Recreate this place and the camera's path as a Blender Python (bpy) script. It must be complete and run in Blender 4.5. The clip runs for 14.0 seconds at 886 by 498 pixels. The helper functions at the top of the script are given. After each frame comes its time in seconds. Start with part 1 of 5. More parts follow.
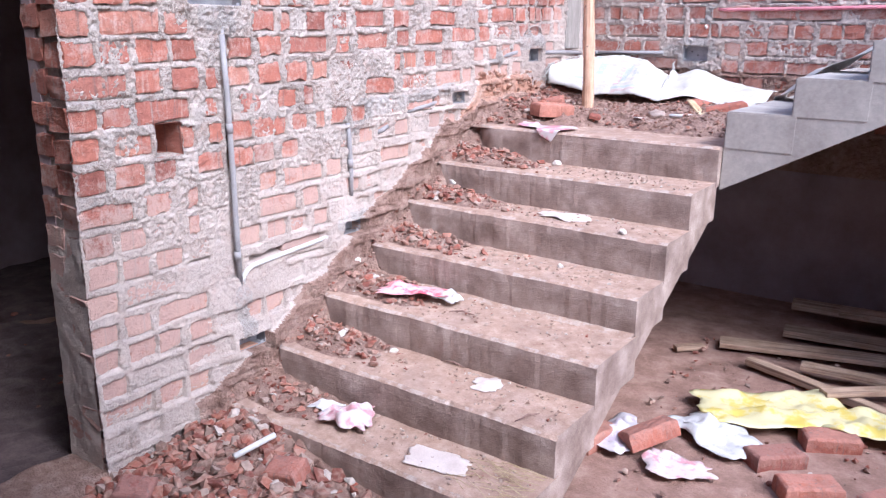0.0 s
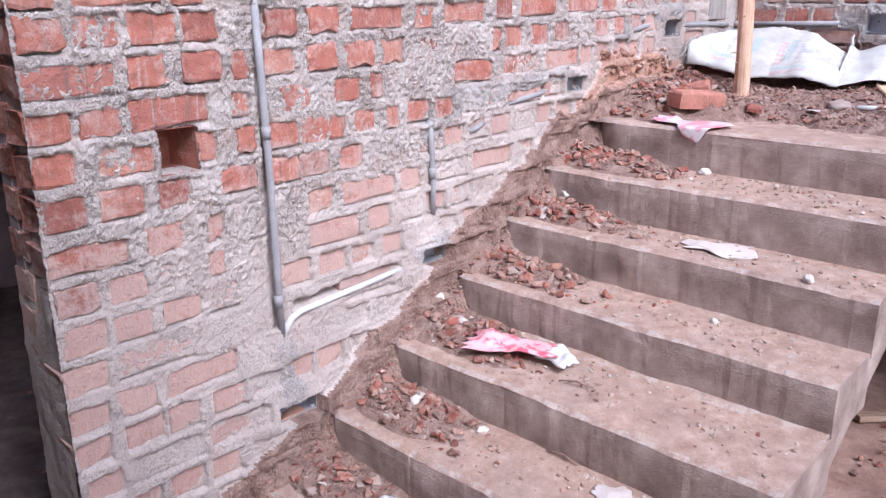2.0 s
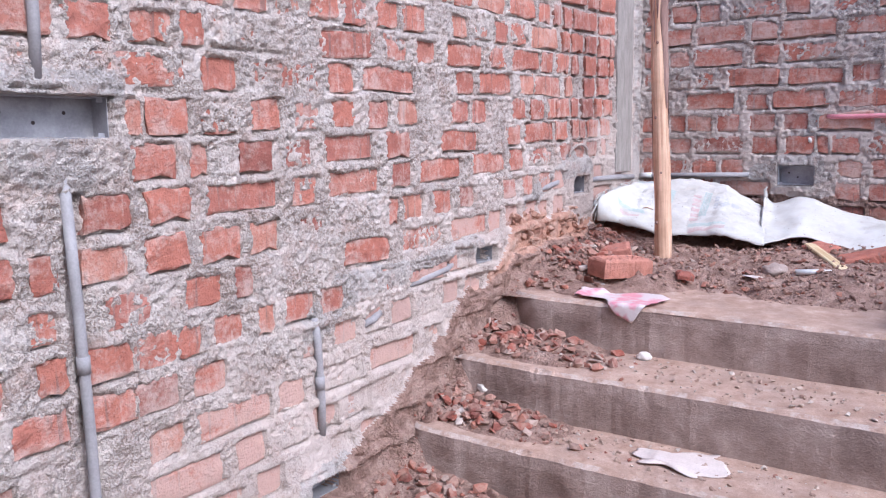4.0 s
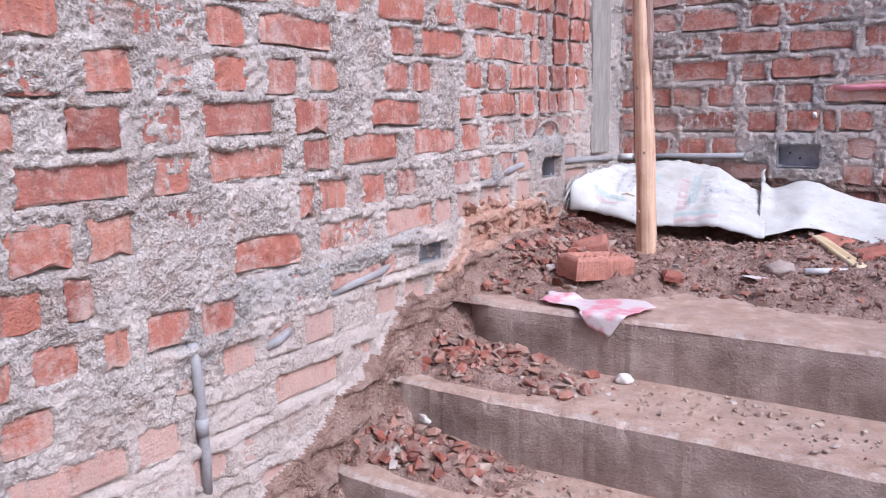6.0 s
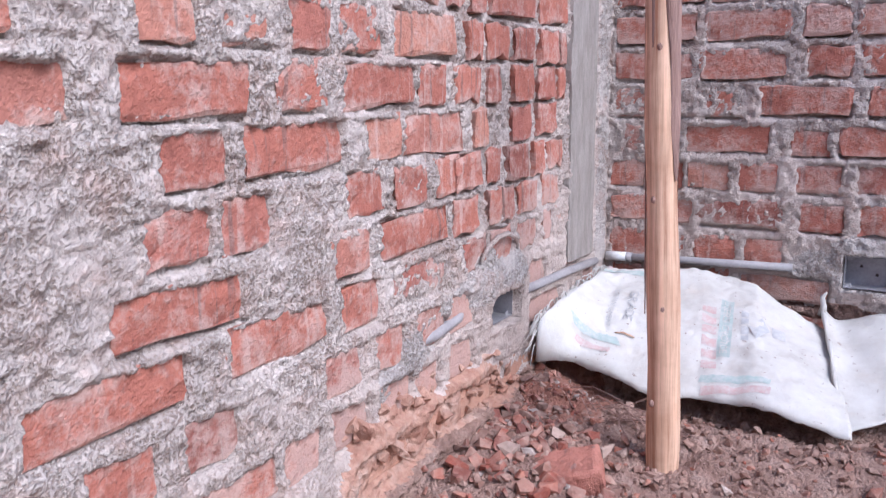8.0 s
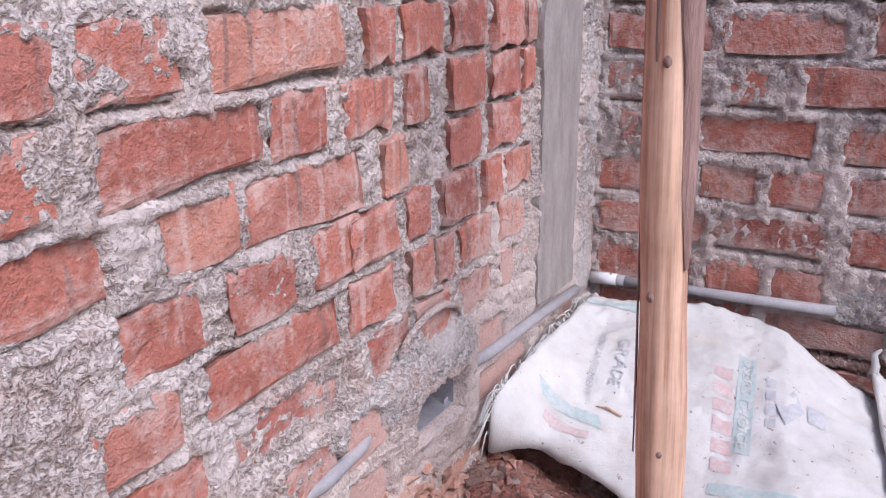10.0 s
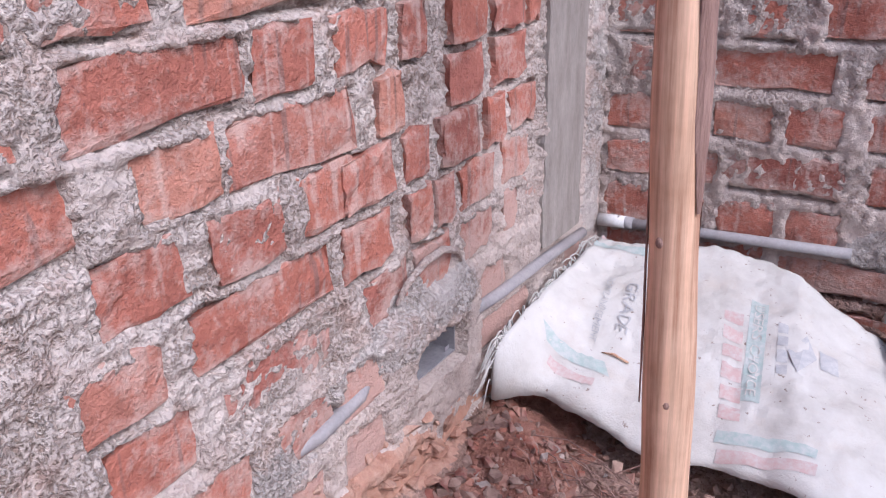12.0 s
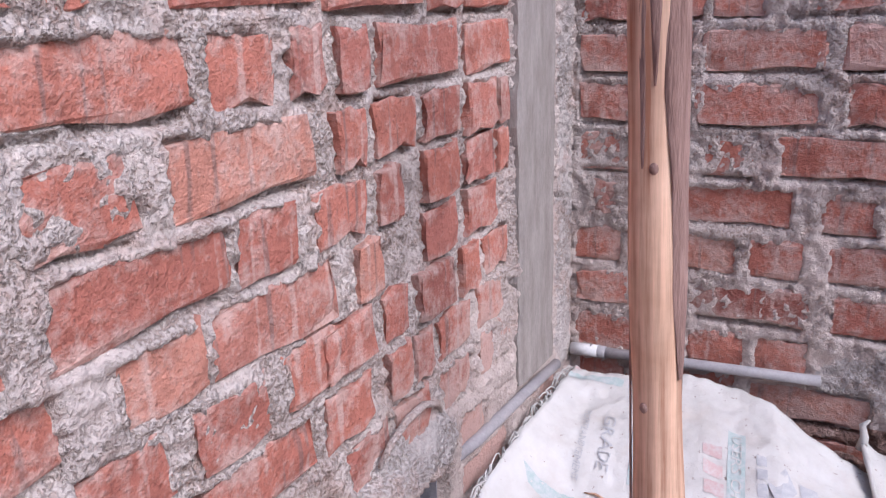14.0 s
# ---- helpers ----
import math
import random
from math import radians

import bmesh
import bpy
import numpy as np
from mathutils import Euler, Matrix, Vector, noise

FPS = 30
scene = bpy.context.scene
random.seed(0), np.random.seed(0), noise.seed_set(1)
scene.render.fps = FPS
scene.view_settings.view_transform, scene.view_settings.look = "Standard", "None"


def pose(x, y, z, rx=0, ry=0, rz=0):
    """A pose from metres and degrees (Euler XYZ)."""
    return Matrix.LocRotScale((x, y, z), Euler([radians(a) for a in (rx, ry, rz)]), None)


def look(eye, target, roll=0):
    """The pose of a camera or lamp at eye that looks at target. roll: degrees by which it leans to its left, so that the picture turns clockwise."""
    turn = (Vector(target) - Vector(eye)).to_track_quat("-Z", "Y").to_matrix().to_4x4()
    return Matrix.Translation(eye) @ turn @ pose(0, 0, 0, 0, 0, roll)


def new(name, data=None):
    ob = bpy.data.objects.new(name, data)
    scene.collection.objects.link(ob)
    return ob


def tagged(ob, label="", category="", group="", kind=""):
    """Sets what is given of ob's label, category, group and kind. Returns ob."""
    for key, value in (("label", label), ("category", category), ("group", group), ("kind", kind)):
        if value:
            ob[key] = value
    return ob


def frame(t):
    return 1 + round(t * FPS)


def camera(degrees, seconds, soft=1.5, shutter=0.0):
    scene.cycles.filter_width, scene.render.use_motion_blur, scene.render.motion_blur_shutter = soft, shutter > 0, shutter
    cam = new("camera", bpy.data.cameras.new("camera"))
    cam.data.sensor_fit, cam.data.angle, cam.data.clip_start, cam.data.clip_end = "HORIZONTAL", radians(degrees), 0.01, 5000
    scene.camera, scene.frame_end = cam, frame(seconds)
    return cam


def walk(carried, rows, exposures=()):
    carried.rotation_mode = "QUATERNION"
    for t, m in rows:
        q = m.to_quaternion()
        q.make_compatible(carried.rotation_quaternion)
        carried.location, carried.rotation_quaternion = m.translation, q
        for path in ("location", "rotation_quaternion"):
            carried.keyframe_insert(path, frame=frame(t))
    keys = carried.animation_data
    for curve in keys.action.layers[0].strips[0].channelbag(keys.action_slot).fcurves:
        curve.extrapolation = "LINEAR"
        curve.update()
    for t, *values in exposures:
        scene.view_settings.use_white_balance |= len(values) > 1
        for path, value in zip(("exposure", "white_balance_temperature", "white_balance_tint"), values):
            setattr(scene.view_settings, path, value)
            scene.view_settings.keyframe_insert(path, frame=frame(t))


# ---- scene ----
cam = camera(57.7, 14.0, soft=1.2, shutter=0.1)
PATH = [
    (0, (2.723, -0.01, 1.779), (1.604, 1.56, 1.25), 0.8),
    (0.5, (2.667, 0.209, 1.747), (1.394, 1.615, 1.113), 0.1),
    (1, (2.499, 0.418, 1.702), (1.225, 1.785, 0.988), -0.1),
    (1.5, (2.262, 0.571, 1.742), (0.977, 1.946, 1.065), -0.0),
    (2, (2.116, 0.773, 1.754), (0.817, 2.174, 1.164), -0.0),
    (2.5, (2.002, 1.03, 1.8), (0.727, 2.501, 1.344), -0.1),
    (3, (1.869, 1.161, 1.841), (0.657, 2.715, 1.503), -0.1),
    (3.2, (1.791, 1.197, 1.859), (0.607, 2.784, 1.576), -0.1),
    (5.3, (1.578, 1.393, 1.809), (0.495, 3.047, 1.508), -0.6),
    (5.5, (1.551, 1.48, 1.797), (0.462, 3.129, 1.49), -0.6),
    (6, (1.445, 1.806, 1.814), (0.368, 3.46, 1.495), -0.7),
    (6.5, (1.322, 2.121, 1.792), (0.281, 3.788, 1.419), -0.6),
    (7, (1.061, 2.529, 1.891), (0.042, 4.195, 1.46), -0.5),
    (7.5, (0.944, 2.758, 1.955), (-0.067, 4.425, 1.506), -0.4),
    (8, (0.885, 2.999, 2.125), (-0.105, 4.701, 1.771), -0.2),
    (8.2, (0.866, 3.042, 2.185), (-0.109, 4.761, 1.88), -0.1),
    (10.3, (0.687, 3.716, 2.32), (-0.278, 5.335, 1.653), -0.6),
    (10.5, (0.69, 3.726, 2.306), (-0.273, 5.33, 1.599), -0.8),
    (11, (0.673, 3.732, 2.299), (-0.286, 5.33, 1.572), -0.9),
    (11.5, (0.679, 3.726, 2.292), (-0.284, 5.319, 1.559), -0.9),
    (12, (0.676, 3.725, 2.305), (-0.285, 5.318, 1.572), -0.8),
    (12.5, (0.666, 3.722, 2.314), (-0.299, 5.315, 1.584), -0.9),
    (13, (0.661, 3.717, 2.313), (-0.309, 5.307, 1.583), -0.9),
    (13.5, (0.654, 3.712, 2.333), (-0.321, 5.328, 1.672), -0.8),
    (14, (0.638, 3.733, 2.408), (-0.269, 5.439, 1.89), -1.5),
]
EXPOSURES = [(0.0, 0.97, 5250, 13.0), (1.0, 0.95, 5250, 13.0), (2.0, 0.7, 5250, 13.0), (2.6, 0.6, 5250, 13.0), (3.2, 0.58, 5250, 13.0), (5.3, 0.52, 5250, 13.5), (7.0, 0.47, 5250, 13.5), (8.2, 0.43, 5300, 14.0), (10.5, 0.24, 5500, 18.0), (14.0, 0.24, 5500, 18.0)]
walk(cam, [(t, look(eye, target, roll)) for t, eye, target, roll in PATH], EXPOSURES)

# ---- world, sun, exposure ----
world = bpy.data.worlds.new("world")
scene.world = world
world.use_nodes = True
wn = world.node_tree
sky = wn.nodes.new("ShaderNodeTexSky")
sky.sky_type, sky.sun_disc = "NISHITA", False
sky.sun_elevation, sky.sun_rotation = radians(45), radians(107)
sky.air_density, sky.dust_density = 1.0, 4.0
wn.nodes["Background"].inputs["Strength"].default_value = 0.15
wn.links.new(sky.outputs[0], wn.nodes["Background"].inputs["Color"])
sun_data = bpy.data.lights.new("sun", "SUN")
sun_data.energy, sun_data.angle, sun_data.color = 2.0, radians(28), (1.0, 0.95, 0.9)
sun = new("sun", sun_data)
sun.matrix_world = look((5.4, 1.7, 6.8), (0.0, 3.4, 1.0))

# ---- materials ----
def mat_new(name, rough=0.9):
    m = bpy.data.materials.new(name)
    m.use_nodes = True
    b = m.node_tree.nodes["Principled BSDF"]
    b.inputs["Roughness"].default_value = rough
    b.inputs["Specular IOR Level"].default_value = 0.25
    return m, m.node_tree, b


def place(nt, scale=(1, 1, 1), local=False):
    """World-position (or object) coordinates, scaled."""
    mp = nt.nodes.new("ShaderNodeMapping")
    mp.inputs["Scale"].default_value = scale
    if local:
        src = nt.nodes.new("ShaderNodeTexCoord").outputs["Object"]
    else:
        src = nt.nodes.new("ShaderNodeNewGeometry").outputs["Position"]
    nt.links.new(src, mp.inputs["Vector"])
    return mp.outputs[0]


def noise_node(nt, vec, scale, detail=4.0, rough=0.6):
    n = nt.nodes.new("ShaderNodeTexNoise")
    n.inputs["Scale"].default_value, n.inputs["Detail"].default_value, n.inputs["Roughness"].default_value = scale, detail, rough
    nt.links.new(vec, n.inputs["Vector"])
    return n.outputs["Fac"]


def ramp(nt, fac, stops, interp="LINEAR"):
    r = nt.nodes.new("ShaderNodeValToRGB")
    r.color_ramp.interpolation = interp
    els = r.color_ramp.elements
    while len(els) < len(stops):
        els.new(0.5)
    for e, (p, c) in zip(els, stops):
        e.position = p
        e.color = (*c, 1) if len(c) == 3 else c
    nt.links.new(fac, r.inputs[0])
    return r.outputs[0]


def grey(v):
    return (v, v, v)


def mix(nt, fac, a, b, blend="MIX"):
    x = nt.nodes.new("ShaderNodeMix")
    x.data_type, x.blend_type = "RGBA", blend
    for sock, v in ((x.inputs[0], fac), (x.inputs[6], a), (x.inputs[7], b)):
        if hasattr(v, "is_output"):
            nt.links.new(v, sock)
        elif sock.type == "RGBA":
            sock.default_value = (*v, 1)
        else:
            sock.default_value = v
    return x.outputs[2]


def maths(nt, op, a, b=0.0, clamp=False):
    x = nt.nodes.new("ShaderNodeMath")
    x.operation, x.use_clamp = op, clamp
    for sock, v in zip(x.inputs, (a, b)):
        if hasattr(v, "is_output"):
            nt.links.new(v, sock)
        else:
            sock.default_value = v
    return x.outputs[0]


def bump(nt, b, h, strength=0.5, dist=0.01):
    n = nt.nodes.new("ShaderNodeBump")
    n.inputs["Strength"].default_value, n.inputs["Distance"].default_value = strength, dist
    nt.links.new(h, n.inputs["Height"])
    nt.links.new(n.outputs[0], b.inputs["Normal"])


def rnd(nt):
    return nt.nodes.new("ShaderNodeObjectInfo").outputs["Random"]


def simple(name, stops, scale=30, rough=0.9, bump_s=0.4, bump_d=0.004, local=False, fine=180, stretch=(1, 1, 1), metal=0.0):
    m, nt, b = mat_new(name, rough)
    v = place(nt, stretch, local)
    col = ramp(nt, noise_node(nt, v, scale, 5, 0.65), stops)
    fine_n = noise_node(nt, v, fine, 3, 0.6)
    col = mix(nt, 0.35, col, ramp(nt, fine_n, [(0.3, grey(0.55)), (0.7, grey(1.0))]), "MULTIPLY")
    nt.links.new(col, b.inputs["Base Color"])
    b.inputs["Metallic"].default_value = metal
    if bump_s:
        bump(nt, b, fine_n, bump_s, bump_d)
    return m


def pale_wash(nt, v):
    """Lime-and-cement wash left on the lower wall, its upper edge climbing with the stair."""
    sep = nt.nodes.new("ShaderNodeSeparateXYZ")
    nt.links.new(place(nt), sep.inputs[0])
    climb = maths(nt, "MULTIPLY", maths(nt, "MAXIMUM", maths(nt, "SUBTRACT", sep.outputs["Y"], 2.3), 0.0), 0.27)
    under_edge = maths(nt, "SUBTRACT", maths(nt, "ADD", climb, 1.13), sep.outputs["Z"])
    big = noise_node(nt, v, 3.4, 4, 0.6)
    return maths(nt, "ADD", maths(nt, "ADD", 0.42, maths(nt, "MULTIPLY", maths(nt, "SUBTRACT", big, 0.5), 1.6)), maths(nt, "MULTIPLY", under_edge, 3.2), True)


def brick_material(name, island=False, wash=True, slurry=1.0, bare=0.445):
    m, nt, b = mat_new(name, 0.92)
    v = place(nt)
    if island:
        r = nt.nodes.new("ShaderNodeNewGeometry").outputs["Random Per Island"]
    else:
        r = rnd(nt)
    base = ramp(nt, r, [(0.0, (0.27, 0.092, 0.07)), (0.2, (0.4, 0.138, 0.096)), (0.5, (0.46, 0.168, 0.117)), (0.75, (0.38, 0.138, 0.104)), (1.0, (0.5, 0.225, 0.16))])
    n1 = noise_node(nt, v, 22, 5, 0.65)
    base = mix(nt, 0.6, base, ramp(nt, n1, [(0.3, (0.5, 0.45, 0.45)), (0.55, (1, 1, 1)), (0.75, (1.0, 1.0, 1.0))]), "MULTIPLY")
    spots = noise_node(nt, v, 150, 3, 0.7)
    base = mix(nt, ramp(nt, spots, [(0.6, grey(0)), (0.7, grey(0.7))]), base, (0.16, 0.06, 0.05))
    # cement slurry: thin film in patches, and drips; a lower bare pales it for haze
    film = noise_node(nt, v, 9, 6, 0.7)
    fine = noise_node(nt, v, 60, 4, 0.7)
    drip = noise_node(nt, place(nt, (34, 34, 2.2)), 1.0, 2, 0.5)
    f = maths(nt, "ADD", maths(nt, "MULTIPLY", maths(nt, "SUBTRACT", film, bare), 2.6), maths(nt, "MULTIPLY", maths(nt, "SUBTRACT", fine, 0.5), 1.6))
    if wash:
        f = maths(nt, "ADD", f, maths(nt, "MULTIPLY", maths(nt, "SUBTRACT", pale_wash(nt, v), 0.1), 0.75))
    f = maths(nt, "ADD", f, ramp(nt, drip, [(0.62, grey(0)), (0.7, grey(0.42))]))
    runs = noise_node(nt, place(nt, (52, 52, 3.0)), 1.0, 2, 0.5)
    base = mix(nt, ramp(nt, runs, [(0.62, grey(0)), (0.68, grey(0.6))]), base, (0.17, 0.115, 0.105))
    if not island:
        loc = nt.nodes.new("ShaderNodeSeparateXYZ")
        nt.links.new(nt.nodes.new("ShaderNodeTexCoord").outputs["Object"], loc.inputs[0])
        rim = maths(nt, "MULTIPLY", maths(nt, "SUBTRACT", maths(nt, "ABSOLUTE", loc.outputs["Z"]), 0.022), 26.0)
        f = maths(nt, "ADD", f, maths(nt, "MULTIPLY", maths(nt, "MAXIMUM", rim, 0.0), film))
    f = maths(nt, "MULTIPLY", maths(nt, "MINIMUM", maths(nt, "MAXIMUM", f, 0.04), 0.62), slurry)
    base = mix(nt, f, base, (0.57, 0.445, 0.39))
    if wash:
        sep = nt.nodes.new("ShaderNodeSeparateXYZ")
        nt.links.new(place(nt), sep.inputs[0])
        line = maths(nt, "MINIMUM", maths(nt, "MULTIPLY", maths(nt, "SUBTRACT", sep.outputs["Y"], 1.9), 0.53), 1.28)
        over = maths(nt, "ADD", maths(nt, "SUBTRACT", sep.outputs["Z"], line), maths(nt, "MULTIPLY", maths(nt, "SUBTRACT", film, 0.5), 0.25))
        band = maths(nt, "MULTIPLY", ramp(nt, over, [(0.16, grey(0.75)), (0.24, grey(0.0))]), ramp(nt, sep.outputs["Y"], [(0.0, grey(0)), (1.0, grey(1))]))
        base = mix(nt, band, base, mix(nt, fine, (0.5, 0.2, 0.11), (0.5, 0.34, 0.25)))
    nt.links.new(base, b.inputs["Base Color"])
    bump(nt, b, maths(nt, "ADD", maths(nt, "ADD", maths(nt, "MULTIPLY", spots, 0.6), maths(nt, "MULTIPLY", fine, 0.8)), n1), 0.8, 0.009)
    return m


def mortar_material(name, tones, hollow, washed=True):
    m, nt, b = mat_new(name, 0.96)
    v = place(nt)
    n1 = noise_node(nt, v, 5, 6, 0.65)
    base = ramp(nt, n1, [(0.28, tones[0]), (0.5, tones[1]), (0.72, tones[2])])
    n2 = noise_node(nt, v, 95, 4, 0.75)
    base = mix(nt, 0.7, base, ramp(nt, n2, [(0.3, grey(0.72)), (0.5, grey(1.0))]), "MULTIPLY")
    dust = noise_node(nt, v, 13, 5, 0.7)
    base = mix(nt, ramp(nt, dust, [(0.5, grey(0)), (0.74, grey(0.5))]), base, (0.47, 0.27, 0.205))
    if washed:
        base = mix(nt, maths(nt, "MULTIPLY", pale_wash(nt, v), 0.5), base, (0.53, 0.435, 0.385))
    # crumbly grain: ridged noise at two sizes, its hollows coloured darker for dust and pit shade
    crumb = ramp(nt, noise_node(nt, v, 165, 3, 0.6), [(0.4, grey(0.0)), (0.5, grey(0.8)), (0.62, grey(1.0))])
    sand = noise_node(nt, v, 310, 3, 0.7)
    patch = ramp(nt, noise_node(nt, v, 7, 3, 0.6), [(0.36, grey(0.25)), (0.6, grey(1.0))])
    if washed:
        patch = maths(nt, "MULTIPLY", patch, maths(nt, "SUBTRACT", 1.0, maths(nt, "MULTIPLY", pale_wash(nt, v), 0.5)))
    base = mix(nt, patch, base, mix(nt, crumb, hollow, (1.0, 1.0, 1.0)), "MULTIPLY")
    nt.links.new(base, b.inputs["Base Color"])
    h = maths(nt, "ADD", maths(nt, "MULTIPLY", maths(nt, "MULTIPLY", crumb, patch), 1.3), maths(nt, "ADD", maths(nt, "MULTIPLY", sand, 0.35), n2))
    bump(nt, b, h, 0.9, 0.0055)
    return m


def concrete_material():
    """Trowelled step concrete with brown soil trodden on its level faces."""
    m, nt, b = mat_new("step_concrete", 0.93)
    v = place(nt)
    n1 = noise_node(nt, v, 6, 6, 0.6)
    con = ramp(nt, n1, [(0.34, (0.26, 0.185, 0.158)), (0.52, (0.4, 0.3, 0.26)), (0.68, (0.55, 0.44, 0.39))])
    stain = noise_node(nt, place(nt, (7, 7, 1.3)), 1.0, 4, 0.6)
    con = mix(nt, 0.1, con, ramp(nt, stain, [(0.35, (0.6, 0.52, 0.5)), (0.6, (1, 1, 1))]), "MULTIPLY")
    soil_n = noise_node(nt, v, 16, 6, 0.7)
    soil = ramp(nt, soil_n, [(0.3, (0.34, 0.21, 0.155)), (0.55, (0.5, 0.345, 0.27)), (0.75, (0.62, 0.475, 0.39))])
    geo = nt.nodes.new("ShaderNodeNewGeometry")
    sep = nt.nodes.new("ShaderNodeSeparateXYZ")
    nt.links.new(geo.outputs["Normal"], sep.inputs[0])
    cover = noise_node(nt, v, 4.5, 5, 0.65)
    fac = maths(nt, "MULTIPLY", ramp(nt, sep.outputs["Z"], [(0.55, grey(0)), (0.85, grey(1))]), ramp(nt, cover, [(0.36, grey(0.65)), (0.56, grey(1))]))
    base = mix(nt, fac, con, soil)
    worn = maths(nt, "MULTIPLY", ramp(nt, sep.outputs["Z"], [(0.2, grey(0)), (0.45, grey(1)), (0.9, grey(1)), (0.985, grey(0))]), ramp(nt, noise_node(nt, v, 19, 4, 0.65), [(0.45, grey(0.0)), (0.6, grey(0.6))]))
    base = mix(nt, worn, base, (0.62, 0.54, 0.49))
    fine = noise_node(nt, v, 140, 4, 0.7)
    base = mix(nt, 0.4, base, ramp(nt, fine, [(0.3, grey(0.55)), (0.65, grey(1.0))]), "MULTIPLY")
    nt.links.new(base, b.inputs["Base Color"])
    bump(nt, b, maths(nt, "ADD", fine, maths(nt, "MULTIPLY", soil_n, 1.5)), 0.6, 0.008)
    return m


def wood_material(name, pale, dark, along=2, knots=True):
    m, nt, b = mat_new(name, 0.75)
    s = [70, 70, 70]
    s[along] = 2.0
    v = place(nt, tuple(s), True)
    g = noise_node(nt, v, 1.0, 6, 0.65)
    base = ramp(nt, g, [(0.36, dark), (0.49, pale), (0.64, tuple(min(0.85, c * 1.35) for c in pale))])
    n2 = noise_node(nt, place(nt, (1, 1, 1), True), 9, 4, 0.6)
    base = mix(nt, 0.5, base, ramp(nt, n2, [(0.35, (0.6, 0.5, 0.42)), (0.6, (1, 1, 1))]), "MULTIPLY")
    nt.links.new(base, b.inputs["Base Color"])
    bump(nt, b, g, 0.35, 0.004)
    return m


BRICK = brick_material("wall_brick")
BRICK_JOINED = brick_material("wall_brick_joined", island=True)
BRICK_LOOSE = brick_material("loose_brick", wash=False, slurry=0.34)
BRICK_RED = brick_material("dark_red_brick", wash=False, slurry=0.1)
# extra pale film puts the bright haze over the back wall into its colour
BRICK_BACK = brick_material("back_wall_brick", wash=False, bare=0.41)
BRICK_BACK_JOINED = brick_material("back_wall_brick_joined", island=True, wash=False, bare=0.41)
MORTAR = mortar_material("mortar", ((0.46, 0.385, 0.348), (0.585, 0.508, 0.465), (0.67, 0.597, 0.55)), (0.68, 0.61, 0.575))
CEMENT_AND_SHADE = mortar_material("cement_and_shade", ((0.42, 0.375, 0.35), (0.52, 0.47, 0.44), (0.6, 0.545, 0.51)), (0.76, 0.71, 0.685), False)
CONCRETE = concrete_material()
SOIL = simple("soil", [(0.3, (0.22, 0.13, 0.102)), (0.5, (0.36, 0.23, 0.183)), (0.72, (0.49, 0.35, 0.29))], 16, bump_s=1.0, bump_d=0.02, fine=110)
FLOOR_SOIL = simple("trodden_soil", [(0.3, (0.22, 0.128, 0.1)), (0.5, (0.35, 0.212, 0.168)), (0.72, (0.48, 0.325, 0.265))], 7, bump_s=0.8, bump_d=0.012, fine=90)
# soil tones lowered to carry the shade of the side room
SHADED_EARTH = simple("shaded_earth", [(0.3, (0.085, 0.06, 0.06)), (0.5, (0.14, 0.1, 0.098)), (0.72, (0.23, 0.17, 0.16))], 8, bump_s=1.0, bump_d=0.015, fine=90)
RED_CLAY = simple("red_clay", [(0.3, (0.2, 0.09, 0.065)), (0.5, (0.31, 0.145, 0.105)), (0.72, (0.4, 0.22, 0.17))], 22, bump_s=1.0, bump_d=0.015, fine=120)
ERODED = simple("eroded_brick", [(0.3, (0.34, 0.165, 0.115)), (0.5, (0.46, 0.275, 0.205)), (0.72, (0.54, 0.41, 0.34))], 14, bump_s=0.9, bump_d=0.012, fine=70)
COLUMN_CONCRETE = simple("board_marked_concrete", [(0.32, (0.26, 0.228, 0.208)), (0.5, (0.325, 0.288, 0.264)), (0.68, (0.39, 0.35, 0.322))], 1.0, bump_s=0.7, bump_d=0.006, fine=9.0, stretch=(30, 30, 9.0))
SHUTTERED = simple("shuttered_concrete", [(0.3, (0.36, 0.315, 0.29)), (0.5, (0.46, 0.415, 0.385)), (0.72, (0.55, 0.505, 0.47))], 4, bump_s=0.4, bump_d=0.004, fine=45)
GREY_PVC = simple("grey_pvc", [(0.3, (0.28, 0.262, 0.268)), (0.7, (0.41, 0.388, 0.395))], 12, 0.5, 0.15, 0.002)
WHITE_PVC = simple("white_pvc", [(0.3, (0.6, 0.58, 0.57)), (0.7, (0.76, 0.75, 0.74))], 12, 0.45, 0.1, 0.002)
PINK_PVC = simple("pink_pvc", [(0.3, (0.62, 0.2, 0.25)), (0.7, (0.78, 0.35, 0.38))], 12, 0.5, 0.1, 0.002)
STEEL = simple("dull_galvanised_steel", [(0.3, (0.3, 0.29, 0.31)), (0.7, (0.48, 0.47, 0.49))], 16, 0.55, 0.2, 0.002, metal=0.35)
POST_WOOD = wood_material("peeled_eucalyptus", (0.61, 0.41, 0.29), (0.42, 0.21, 0.13))
PLANK_WOOD = wood_material("weathered_plank", (0.42, 0.3, 0.22), (0.22, 0.14, 0.1), along=0)
BARK = simple("bark", [(0.3, (0.2, 0.115, 0.095)), (0.7, (0.42, 0.275, 0.23))], 40, bump_s=0.9, bump_d=0.006, stretch=(1, 1, 0.15))
